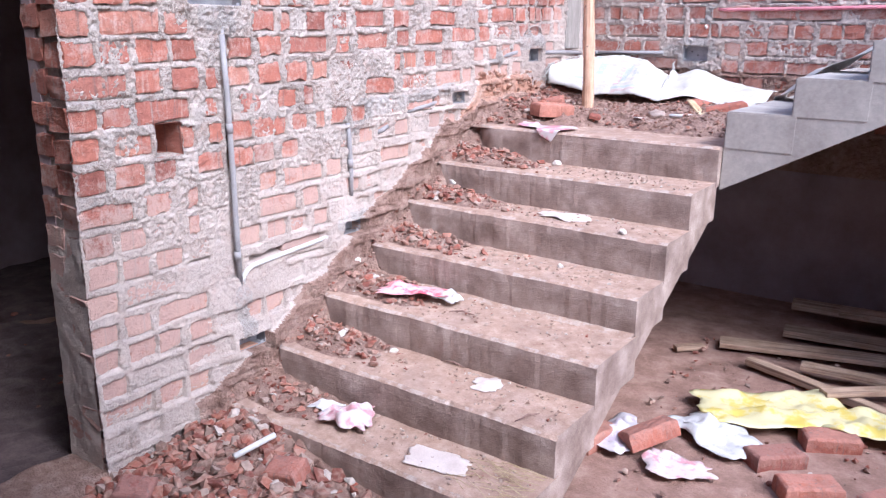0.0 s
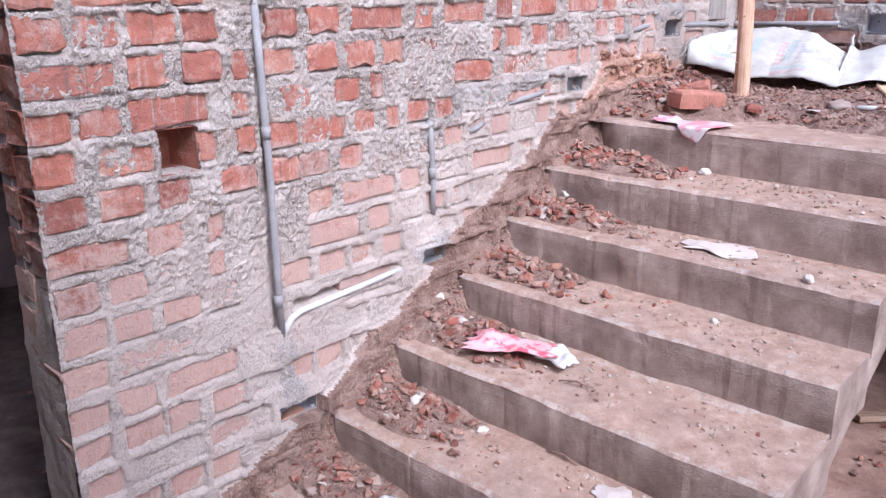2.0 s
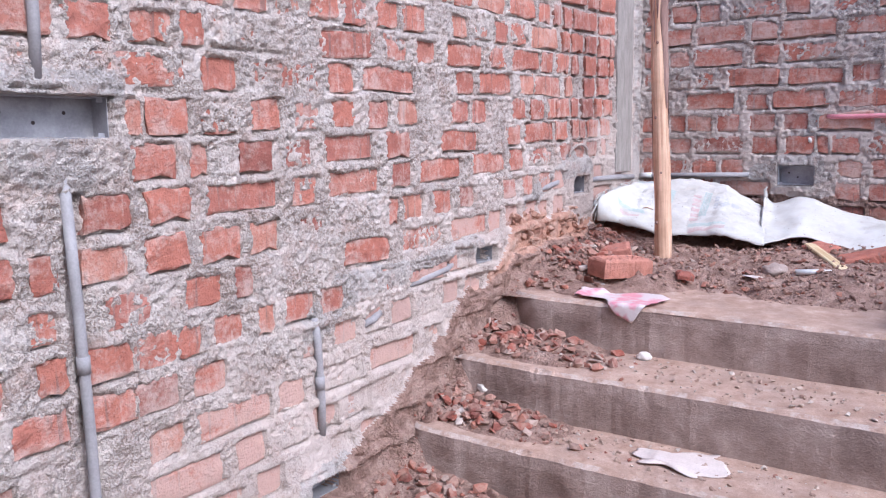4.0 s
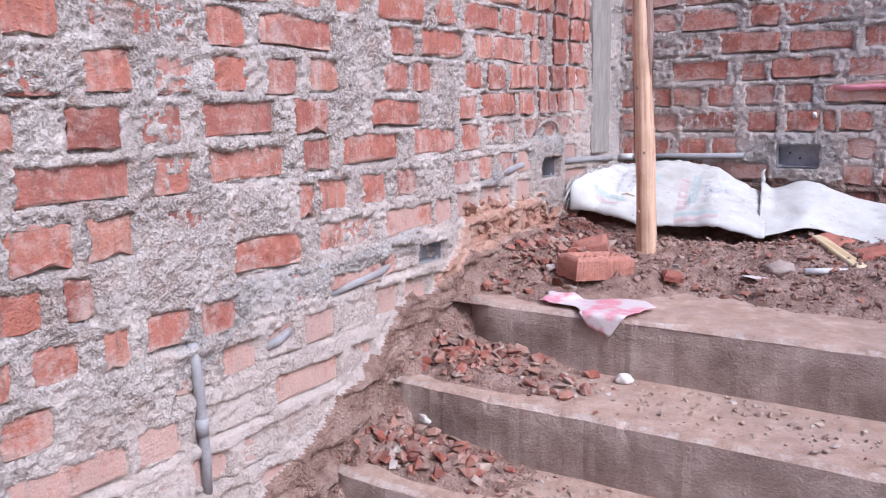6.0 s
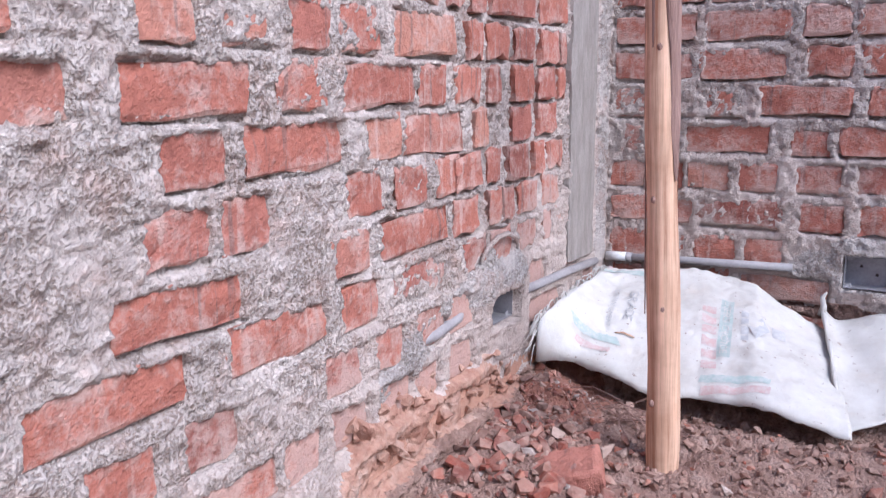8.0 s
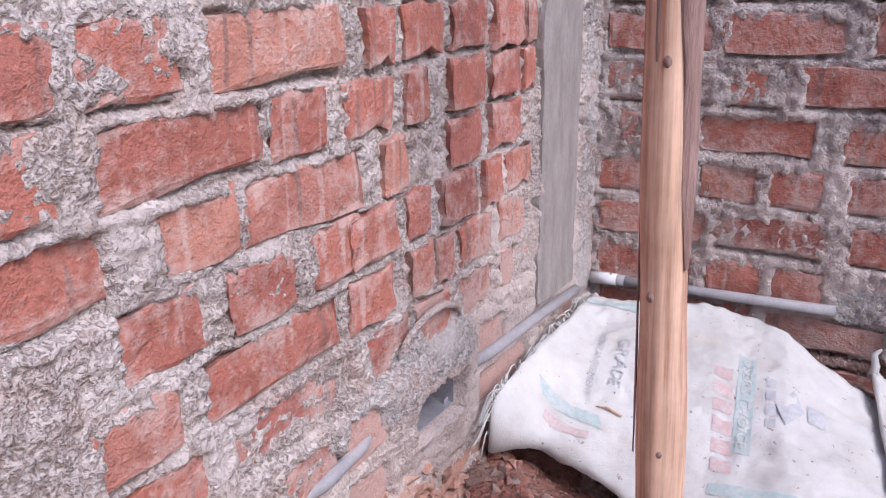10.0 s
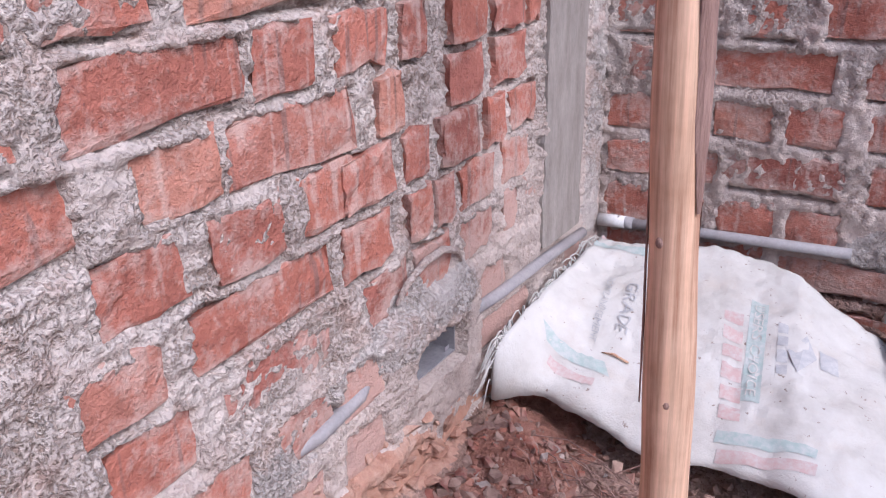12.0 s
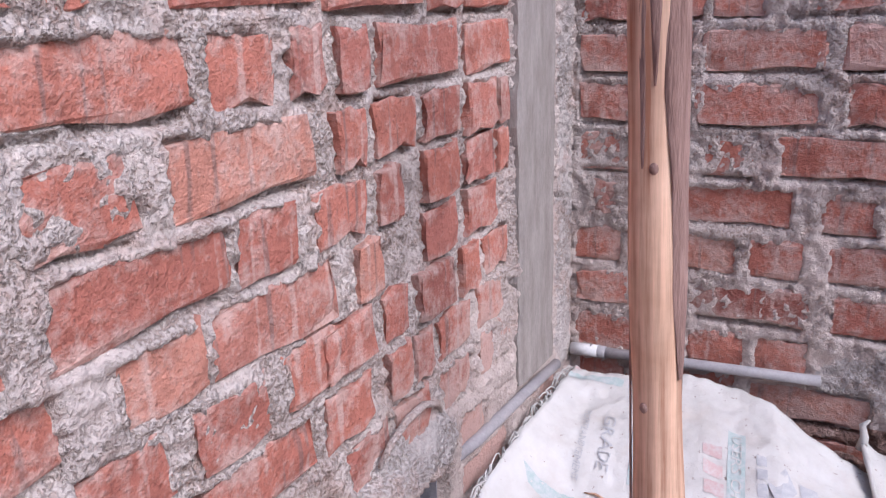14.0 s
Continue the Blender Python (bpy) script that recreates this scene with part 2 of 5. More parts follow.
def sack_material():
    m, nt, b = mat_new("woven_white_sack", 0.65)
    v = place(nt)
    base = ramp(nt, noise_node(nt, v, 7, 5, 0.65), [(0.3, (0.44, 0.415, 0.385)), (0.5, (0.55, 0.53, 0.5)), (0.7, (0.61, 0.595, 0.57))])
    speck = noise_node(nt, v, 55, 3, 0.6)
    base = mix(nt, ramp(nt, speck, [(0.66, grey(0)), (0.71, grey(0.8))]), base, (0.2, 0.13, 0.1))
    dusty = noise_node(nt, v, 13, 5, 0.7)
    base = mix(nt, ramp(nt, dusty, [(0.52, grey(0)), (0.72, grey(0.4))]), base, (0.5, 0.43, 0.37))
    nt.links.new(base, b.inputs["Base Color"])
    bump(nt, b, maths(nt, "ADD", noise_node(nt, v, 30, 4, 0.6), maths(nt, "MULTIPLY", noise_node(nt, v, 320, 2, 0.5), 0.3)), 0.5, 0.006)
    return m


SACK = sack_material()
# plain brown whose tone stands in for shade indoors and under the flight
INNER = simple("shade_brown_plaster", [(0.3, (0.26, 0.195, 0.2)), (0.7, (0.4, 0.31, 0.315))], 4)

# ---- mesh helpers ----
rng = np.random.default_rng(7)
LATTICE = rng.random((256, 256))


def vnoise(u, v, freq, ox=0, oy=0):
    """Smooth lattice noise, 0 to 1, on arrays of places."""
    a, b = np.asarray(u) * freq + 37.3 + ox, np.asarray(v) * freq + 91.7 + oy
    i, j = np.floor(a).astype(int), np.floor(b).astype(int)
    fa, fb = a - i, b - j
    fa, fb = fa * fa * (3 - 2 * fa), fb * fb * (3 - 2 * fb)
    g = lambda x, y: LATTICE[x % 256, y % 256]
    return (g(i, j) * (1 - fa) + g(i + 1, j) * fa) * (1 - fb) + (g(i, j + 1) * (1 - fa) + g(i + 1, j + 1) * fa) * fb


def fbm(u, v, freq, octaves=4, ox=0):
    total, amp, norm = 0.0, 1.0, 0.0
    for k in range(octaves):
        total = total + amp * vnoise(u, v, freq * 2 ** k, ox + 17 * k, 5 * k)
        norm += amp
        amp *= 0.55
    return total / norm


def mesh_object(name, verts, faces, material, smooth=False):
    me = bpy.data.meshes.new(name)
    me.from_pydata([tuple(p) for p in verts], [], faces)
    me.materials.append(material)
    if smooth:
        me.polygons.foreach_set("use_smooth", [True] * len(me.polygons))
    me.update()
    return new(name, me)


def bm_object(name, bm, material, smooth=False):
    me = bpy.data.meshes.new(name)
    bm.to_mesh(me)
    bm.free()
    me.materials.append(material)
    if smooth:
        me.polygons.foreach_set("use_smooth", [True] * len(me.polygons))
    return new(name, me)


def under(ob, parent, label="", kind=""):
    ob.parent = parent
    return tagged(ob, label=label, kind=kind)


def part(name, bm, material, parent, label="", smooth=False):
    return under(bm_object(name, bm, material, smooth), parent, label)


def thing(name, m, label, category, group=""):
    e = new(name)
    e.empty_display_size = 0.05
    e.matrix_basis = m
    return tagged(e, label, category, group)


def box_bm(x0, x1, y0, y1, z0, z1, bevel=0.0, seg=1, bm=None):
    out = bm or bmesh.new()
    r = bmesh.ops.create_cube(out, size=1.0)
    vs = r["verts"]
    for p in vs:
        p.co = Vector(((x0 + x1) / 2 + p.co.x * (x1 - x0), (y0 + y1) / 2 + p.co.y * (y1 - y0), (z0 + z1) / 2 + p.co.z * (z1 - z0)))
    if bevel:
        es = list({e for p in vs for e in p.link_edges})
        bmesh.ops.bevel(out, geom=es, offset=bevel, segments=seg, affect="EDGES")
    return out


def tube(points, radius, sides=12, closed_ends=True):
    """A round tube through the points, as verts and faces; radius may be a list."""
    pts = [Vector(p) for p in points]
    rad = radius if isinstance(radius, (list, tuple)) else [radius] * len(pts)
    verts, faces = [], []
    side = None
    for k, p in enumerate(pts):
        d = (pts[min(k + 1, len(pts) - 1)] - pts[max(k - 1, 0)]).normalized()
        if side is None:
            side = d.orthogonal().normalized()
        side = (side - d * side.dot(d)).normalized()
        up = d.cross(side)
        for s in range(sides):
            a = 2 * math.pi * s / sides
            verts.append(p + (side * math.cos(a) + up * math.sin(a)) * rad[k])
    for k in range(len(pts) - 1):
        for s in range(sides):
            a, b = k * sides + s, k * sides + (s + 1) % sides
            faces.append((a, b, b + sides, a + sides))
    if closed_ends:
        faces.append(tuple(reversed(range(sides))))
        faces.append(tuple(range((len(pts) - 1) * sides, len(pts) * sides)))
    return verts, faces


def sheet(name, nu, nv, fn, material, thick=0.002, smooth=True):
    """A thin crumpled sheet: fn(u, v) gives the place; u and v run 0 to 1."""
    verts, faces = [], []
    for j in range(nv + 1):
        for i in range(nu + 1):
            verts.append(fn(i / nu, j / nv))
    n = nu + 1
    for j in range(nv):
        for i in range(nu):
            a = j * n + i
            faces.append((a, a + 1, a + 1 + n, a + n))
    ob = mesh_object(name, verts, faces, material, smooth)
    s = ob.modifiers.new("thickness", "SOLIDIFY")
    s.thickness, s.offset = thick, 0.0
    return ob


# ---- bricks ----
def brick_mesh(name, length, seed, height=0.084, depth=0.11, material=None, rough=0.008):
    """A hand-moulded brick with worn arrises; length along y, front face at x = 0."""
    r = random.Random(seed)
    verts, faces = [], []
    inset, edge = 0.004, 0.004
    ys = [-length / 2, -length / 6, length / 6, length / 2]
    zs = [-height / 2, 0.0, height / 2]
    # back ring, shoulder ring, front grid
    for x, k in ((-depth, 0.0), (-edge, 0.0)):
        ring = [(y, zs[0]) for y in ys] + [(ys[3], 0.0)] + [(y, zs[2]) for y in reversed(ys)] + [(ys[0], 0.0)]
        for y, z in ring:
            verts.append((x, y + r.uniform(-1, 1) * rough, z + r.uniform(-1, 1) * rough))
    for y in ys:
        for z in zs:
            sy = y * (1 - 2 * inset / length)
            sz = z * (1 - 2 * inset / height)
            chip = r.random() < 0.3 and abs(z) > 0 and abs(y) > length * 0.4
            verts.append((r.uniform(-0.0012, 0.0014) - (0.007 if chip else 0), sy + r.uniform(-1, 1) * rough, sz + r.uniform(-1, 1) * rough))
    n = 10
    for k in range(n):
        a, b = k, (k + 1) % n
        faces.append((a, b, n + b, n + a))
    grid = lambda i, j: 2 * n + i * 3 + j
    front_ring = [grid(0, 0), grid(1, 0), grid(2, 0), grid(3, 0), grid(3, 1), grid(3, 2), grid(2, 2), grid(1, 2), grid(0, 2), grid(0, 1)]
    for k in range(n):
        a, b = k, (k + 1) % n
        faces.append((n + a, n + b, front_ring[b], front_ring[a]))
    for i in range(3):
        for j in range(2):
            faces.append((grid(i, j), grid(i + 1, j), grid(i + 1, j + 1), grid(i, j + 1)))
    faces.append(tuple(reversed(range(n))))
    me = bpy.data.meshes.new(name)
    me.from_pydata(verts, [], faces)
    me.materials.append(material or BRICK)
    return me


SIZES = {"s": (0.252, 0.305), "h": (0.121, 0.16), "b": (0.068, 0.105), "x": (0.0, 0.16)}


def lay_courses(u0, u1, height, count, seed, bonds, voids=(), header_every=3):
    """Bricks of a mixed bond: (middle u, middle z, length). height(c, u) is a course's middle.
    bonds: course -> runs (start, pattern) of stretchers s, headers h, bats b and buried places x; the rest follows a loose Flemish bond."""
    r = random.Random(seed)
    out = []

    def lay(c, u, kind, limit, joint=None):
        length, stride = SIZES[kind]
        stride = length + joint if joint else stride
        length += r.uniform(-0.008, 0.008)
        u = max(u, u0 + r.uniform(0.0, 0.012))
        length = min(length, limit - 0.012 - u)
        mid, z = u + length / 2, height(c, u + length / 2) + r.uniform(-0.003, 0.003)
        clash = any(mid + length / 2 > a and mid - length / 2 < b and z + 0.038 > lo and z - 0.038 < hi for a, b, lo, hi in voids)
        if kind != "x" and length > 0.045 and not clash:
            out.append((mid, z, length))
        return u + stride

    def fill(c, a, b):
        u = a
        while u < b - 0.05:
            kind = "h" if c % header_every == 1 or r.random() < 0.5 else "s"
            u = lay(c, u, kind, b, r.uniform(0.016, 0.034))

    for c in range(count):
        u, end = u0, (u1(c) if callable(u1) else u1)
        for start, pattern in bonds.get(c, ()):
            if start - u > 0.13:
                fill(c, u, start)
            u = start
            for kind in pattern:
                u = lay(c, u, kind, end)
        fill(c, u, end)
    return out


STRETCHERS = [brick_mesh("brick", 0.24, 100 + k) for k in range(7)]
HEADERS = [brick_mesh("brick", 0.115, 200 + k) for k in range(7)]
BACK_STRETCHERS = [brick_mesh("brick", 0.24, 300 + k, material=BRICK_BACK) for k in range(6)]
BACK_HEADERS = [brick_mesh("brick", 0.115, 400 + k, material=BRICK_BACK) for k in range(6)]


def set_bricks(wall, bricks, turn, near, seed, proud=0.007, lean=lambda u, z: 0.0, long=STRETCHERS, short=HEADERS, rest=BRICK_JOINED):
    """Bricks near the walk become parts of the wall, the rest one joined mesh. turn maps (depth, u, z) to the world."""
    r = random.Random(seed)
    verts, faces, made = [], [], 0
    for u, z, length in bricks:
        me = r.choice(long if length > 0.16 else short)
        full = 0.24 if length > 0.16 else 0.115
        m = turn @ Matrix.Translation((r.uniform(-0.002, proud), u, z)) @ Euler((lean(u, z) + r.uniform(-0.02, 0.02), r.uniform(-0.015, 0.015), r.uniform(-0.015, 0.015))).to_matrix().to_4x4() @ Matrix.Diagonal((1, length / full, r.uniform(0.92, 1.02), 1))
        if near(u, z) and made < 300:
            ob = new("brick", me)
            ob.parent = wall
            ob.matrix_basis = m
            made += 1
        else:
            base = len(verts)
            verts += [m @ p.co for p in me.vertices]
            faces += [tuple(base + i for i in f.vertices) for f in me.polygons]
    if verts:
        under(mesh_object("brickwork", verts, faces, rest), wall, kind="stuff")


def mortar_sheet(wall, turn, u0, u1, z0, z1, step, voids, bias, seed, bricks, keep, zones=None, calm=None):
    """Rough mortar bed between and over the bricks: a relief that stands out where it was smeared."""
    nu, nz = int((u1 - u0) / step), int((z1 - z0) / step)
    U, Z = np.meshgrid(np.linspace(u0, u1, nu + 1), np.linspace(z0, z1, nz + 1))
    lump = fbm(U, Z, 14, 4, seed)
    crumb = fbm(U, Z, 48, 2, seed + 40)
    fine = fbm(U, Z, 85, 2, seed + 61)
    zone = fbm(U, Z, 2.4, 3, seed + 80)
    mask, bed = np.zeros_like(U), np.zeros_like(U)
    pick = random.Random(seed + 5)
    for bu, bz, length in bricks:
        low = pick.choice((0.003, 0.009, 0.014, 0.017, 0.019, 0.020, 0.022))
        ledge = pick.choice((0.0, 0.008, 0.014, 0.02, 0.024))
        i0, i1 = max(0, int((bu - length / 2 - 0.03 - u0) / step)), min(nu + 1, int((bu + length / 2 + 0.03 - u0) / step) + 2)
        j0, j1 = max(0, int((bz - 0.08 - z0) / step)), min(nz + 1, int((bz + 0.06 - z0) / step) + 2)
        if i1 <= i0 or j1 <= j0:
            continue
        su, sz = U[j0:j1, i0:i1], Z[j0:j1, i0:i1]
        wav = (lump[j0:j1, i0:i1] - 0.5) * 0.03
        lap_a, lap_b, lap_t = pick.choice((0.0, 0.0, 0.003, 0.008, 0.018)), pick.choice((0.0, 0.0, 0.003, 0.008, 0.018)), pick.choice((0.0, 0.0, 0.003, 0.009))
        if length < 0.16:
            lap_a, lap_b = lap_a * 0.5, lap_b * 0.5
        inside = np.clip(np.minimum.reduce([su - (bu - length / 2 + lap_a), (bu + length / 2 - lap_b) - su, sz - (bz - 0.046), (bz + 0.040 - lap_t) - sz]) / 0.006 + wav * 140, 0, 1)
        mask[j0:j1, i0:i1] = np.maximum(mask[j0:j1, i0:i1], inside * low)
        gap = np.exp(-((sz - bz + 0.047) / 0.005) ** 2) * np.clip((length / 2 - np.abs(su - bu)) / 0.01 + wav * 40, 0, 1)
        bed[j0:j1, i0:i1] = np.maximum(bed[j0:j1, i0:i1], gap * ledge)
    grit = np.abs(crumb - 0.5) * 2
    relief = (lump - 0.5) * 0.013 + (0.28 - grit) * 0.012 + (fine - 0.5) * 0.015 + (zone - 0.5) * 0.022
    H = 0.0075 + relief * (calm(U, Z) if calm else 1.0) - mask - bed + bias(U, Z)
    for a, b, lo, hi in voids:
        H = np.where((U > a) & (U < b) & (Z > lo) & (Z < hi), -0.085, H)
    jit = (np.random.default_rng(seed).random((2, *U.shape)) - 0.5) * step * 0.6
    verts = [turn @ Vector((h, u, z)) for h, u, z in zip(H.ravel(), (U + jit[0]).ravel(), (Z + jit[1]).ravel())]
    n = nu + 1
    faces = [(j * n + i, j * n + i + 1, (j + 1) * n + i + 1, (j + 1) * n + i) for j in range(nz) for i in range(nu) if keep(U[j, i], Z[j, i])]
    bed_ob = mesh_object("mortar_bed", verts, faces, MORTAR, True)
    if zones:
        for extra in (CEMENT_AND_SHADE, ERODED, SOIL):
            bed_ob.data.materials.append(extra)
        which = zones(U, Z).ravel()
        bed_ob.data.polygons.foreach_set("material_index", [int(which[f[0]]) for f in faces])
    return under(bed_ob, wall, "rough smeared grey cement mortar")


# ---- plan ----
RISE, STAIR_W = 0.175, 1.53
NOSE = [2.09, 2.40, 2.71, 3.08, 3.38, 3.66, 4.0]
TREAD = [0.165, 0.338, 0.513, 0.69, 0.87, 1.05, 1.23]
LAND = TREAD[6]
WALL_END, BACK, TOP = 1.525, 5.60, 2.75
PITCH, FIRST = 0.114, 0.05
IDENT = Matrix.Identity(4)
TO_BACK = Matrix.Translation((0, BACK, 0)) @ Matrix.Rotation(radians(-90), 4, "Z")   # (depth, u, z) -> back wall

BOXES_LEFT = [(2.055, 2.338, 1.857, 1.948), (2.2, 2.38, 0.348, 0.417), (2.9, 3.06, 0.756, 0.83), (3.845, 4.007, 1.356, 1.424), (4.713, 4.878, 1.575, 1.656)]
HOLE = (1.875, 1.998, 1.275, 1.406)
COLUMN = (5.24, 5.46)

ground = bm_object("ground", box_bm(-12, 14, -12, 18, -0.3, -0.02), FLOOR_SOIL)
tagged(ground, "bare trodden brown soil of the building site", "ground", kind="structure")

# relief of the soil near the stair foot
N = 130
U, V = np.meshgrid(np.linspace(-2.5, 4.0, N + 1), np.linspace(-1.5, 5.5, N + 1))
H = 0.0 + (fbm(U, V, 1.3, 4) - 0.5) * 0.07 + (fbm(U, V, 9, 3) - 0.5) * 0.03
edge = np.minimum.reduce([U + 2.5, 4.0 - U, V + 1.5, 5.5 - V])
H = np.where(edge < 0.1, -0.03, H)
soil = mesh_object("ground", np.stack([U.ravel(), V.ravel(), H.ravel()], 1), [(j * (N + 1) + i, j * (N + 1) + i + 1, (j + 1) * (N + 1) + i + 1, (j + 1) * (N + 1) + i) for j in range(N) for i in range(N)], FLOOR_SOIL, True)
tagged(soil, "uneven reddish brown soil round the stair foot", "ground", kind="structure")

# earth inside the side room, the room's shade put into its darker colour
RU, RV = np.meshgrid(np.linspace(-3.2, -0.2, 76), np.linspace(-1.6, 4.2, 70))
RH = 0.03 + (fbm(RU, RV, 3, 4, 31) - 0.5) * 0.05 + (fbm(RU, RV, 14, 3, 33) - 0.5) * 0.05
RH = np.where((RV < -1.5) | (RU > -0.22), -0.04, RH)
room_floor = mesh_object("floor", np.stack([RU.ravel(), RV.ravel(), RH.ravel()], 1), [(j * 76 + i, j * 76 + i + 1, (j + 1) * 76 + i + 1, (j + 1) * 76 + i) for j in range(69) for i in range(75)], SHADED_EARTH, True)
tagged(room_floor, "earth floor of the side room, coloured dark purplish for shade", "floor", kind="structure")

# low footing that carries the wall's line on across the floor
FU, FV = np.meshgrid(np.linspace(-0.27, 0.06, 34), np.linspace(-1.6, WALL_END + 0.02, 150))
FH = 0.075 - 0.14 * np.clip(np.abs(FU + 0.105) - 0.125 - 0.02 * fbm(FU * 0, FV, 4, 3, 5), 0, 1) / 0.03 + (fbm(FU, FV, 9, 4, 41) - 0.5) * 0.03
footing = mesh_object("wall_footing", np.stack([FU.ravel(), FV.ravel(), np.maximum(FH, -0.03).ravel()], 1), [(j * 34 + i, j * 34 + i + 1, (j + 1) * 34 + i + 1, (j + 1) * 34 + i) for j in range(149) for i in range(33)], SOIL, True)
tagged(footing, "low reddish tan footing under the wall line", "footing", kind="structure")

# walls; their plain cores wear the shade brown that shows under the stair
wall_left = bm_object("wall_left", box_bm(-0.23, -0.17, WALL_END + 0.01, BACK + 0.23, -0.02, TOP), INNER)
tagged(wall_left, "unplastered red brick wall with smeared grey mortar", "wall", kind="structure")
wall_back = bm_object("wall_back", box_bm(-0.09, 4.2, BACK + 0.09, BACK + 0.23, -0.02, TOP), INNER)
tagged(wall_back, "unplastered red brick wall behind the landing", "wall", kind="structure")


# the last run greys the corner past the column in place of its shade
CEMENT_AND_SHADE_RUNS = [(2.96, 1.28, 3.08, 1.38, 0.05), (3.08, 1.38, 3.40, 1.40, 0.045), (3.40, 1.40, 3.86, 1.44, 0.03), (4.28, 1.575, 4.70, 1.70, 0.04), (4.66, 1.73, 4.88, 1.70, 0.05), (2.16, 1.81, 2.24, 1.77, 0.06), (2.08, 1.97, 2.34, 1.97, 0.035), (2.26, 0.45, 2.25, 0.62, 0.045), (2.88, 0.82, 3.06, 0.85, 0.03), (5.53, 1.66, 5.53, 2.6, 0.05)]


def cement_and_shade(U, Z):
    """Newer, greyer cement round conduits and boxes, and the corner's shade as grey: 0 to 1."""
    out = np.zeros_like(U)
    for a, b, c, d, w in CEMENT_AND_SHADE_RUNS:
        t = np.clip(((U - a) * (c - a) + (Z - b) * (d - b)) / ((c - a) ** 2 + (d - b) ** 2), 0, 1)
        out = np.maximum(out, 1.0 - np.hypot(U - a - t * (c - a), Z - b - t * (d - b)) / (2 * w))
    return np.clip(out + (fbm(U, Z, 11, 4, 55) - 0.5) * 0.5, 0, 1)


def soiled(U, Z):
    """Red-brown soil smeared on the wall along the flight: 0 to 1."""
    line = np.minimum(0.165 + (U - 2.09) * 0.5576, LAND + 0.07)
    edge = line + 0.085 + 0.06 * np.clip((U - 2.6) / 0.5, 0, 1) * np.clip((4.0 - U) / 0.3, 0, 1) + 0.14 * (fbm(U, Z, 6, 4, 66) - 0.5)
    return np.clip((edge - Z) / 0.02, 0, 1) * (U > 1.95)


def eroded(U, Z):
    """Soft orange brick laid bare above the soil, with ragged edges: 0 to 1."""
    foot = np.minimum(0.165 + (U - 2.09) * 0.5576, LAND + 0.1)
    top = foot + np.interp(U, (3.2, 3.5, 3.9, 4.1, 4.45, 4.75, 5.0), (0.0, 0.1, 0.05, 0.17, 0.2, 0.15, 0.0)) + 0.13 * (fbm(U, Z, 8, 4, 68) - 0.5)
    return np.clip((top - Z) / 0.02, 0, 1) * (U > 3.2) * (U < 5.02)


def left_zones(U, Z):
    return np.where(soiled(U, Z) > 0.5, 3, np.where(cement_and_shade(U, Z) > 0.5, 1, np.where(eroded(U, Z) > 0.5, 2, 0)))


def left_calm(U, Z):
    """Half the relief where the wall was washed over with slurry."""
    return 1.0 - 0.55 * np.clip((1.08 + 0.27 * np.maximum(U - 2.3, 0) - Z) / 0.25, 0, 1)


def back_zones(U, Z):
    """Grey cement made good round the back wall's box and its conduit; soil along the foot."""
    patch = np.maximum(1 - np.hypot((U - 0.83) / 0.17, (Z - 1.66) / 0.11), 1 - np.hypot((U - 0.86) / 0.075, (Z - 1.83) / 0.18))
    patch = np.maximum(patch, 1 - np.hypot((U - 0.66) / 0.08, (Z - 1.63) / 0.07)) + (fbm(U, Z, 12, 3, 91) - 0.5) * 0.6
    return np.where(Z < 1.5 + 0.06 * fbm(U, Z, 9, 3, 92), 3, np.where(patch > 0.12, 1, 0))


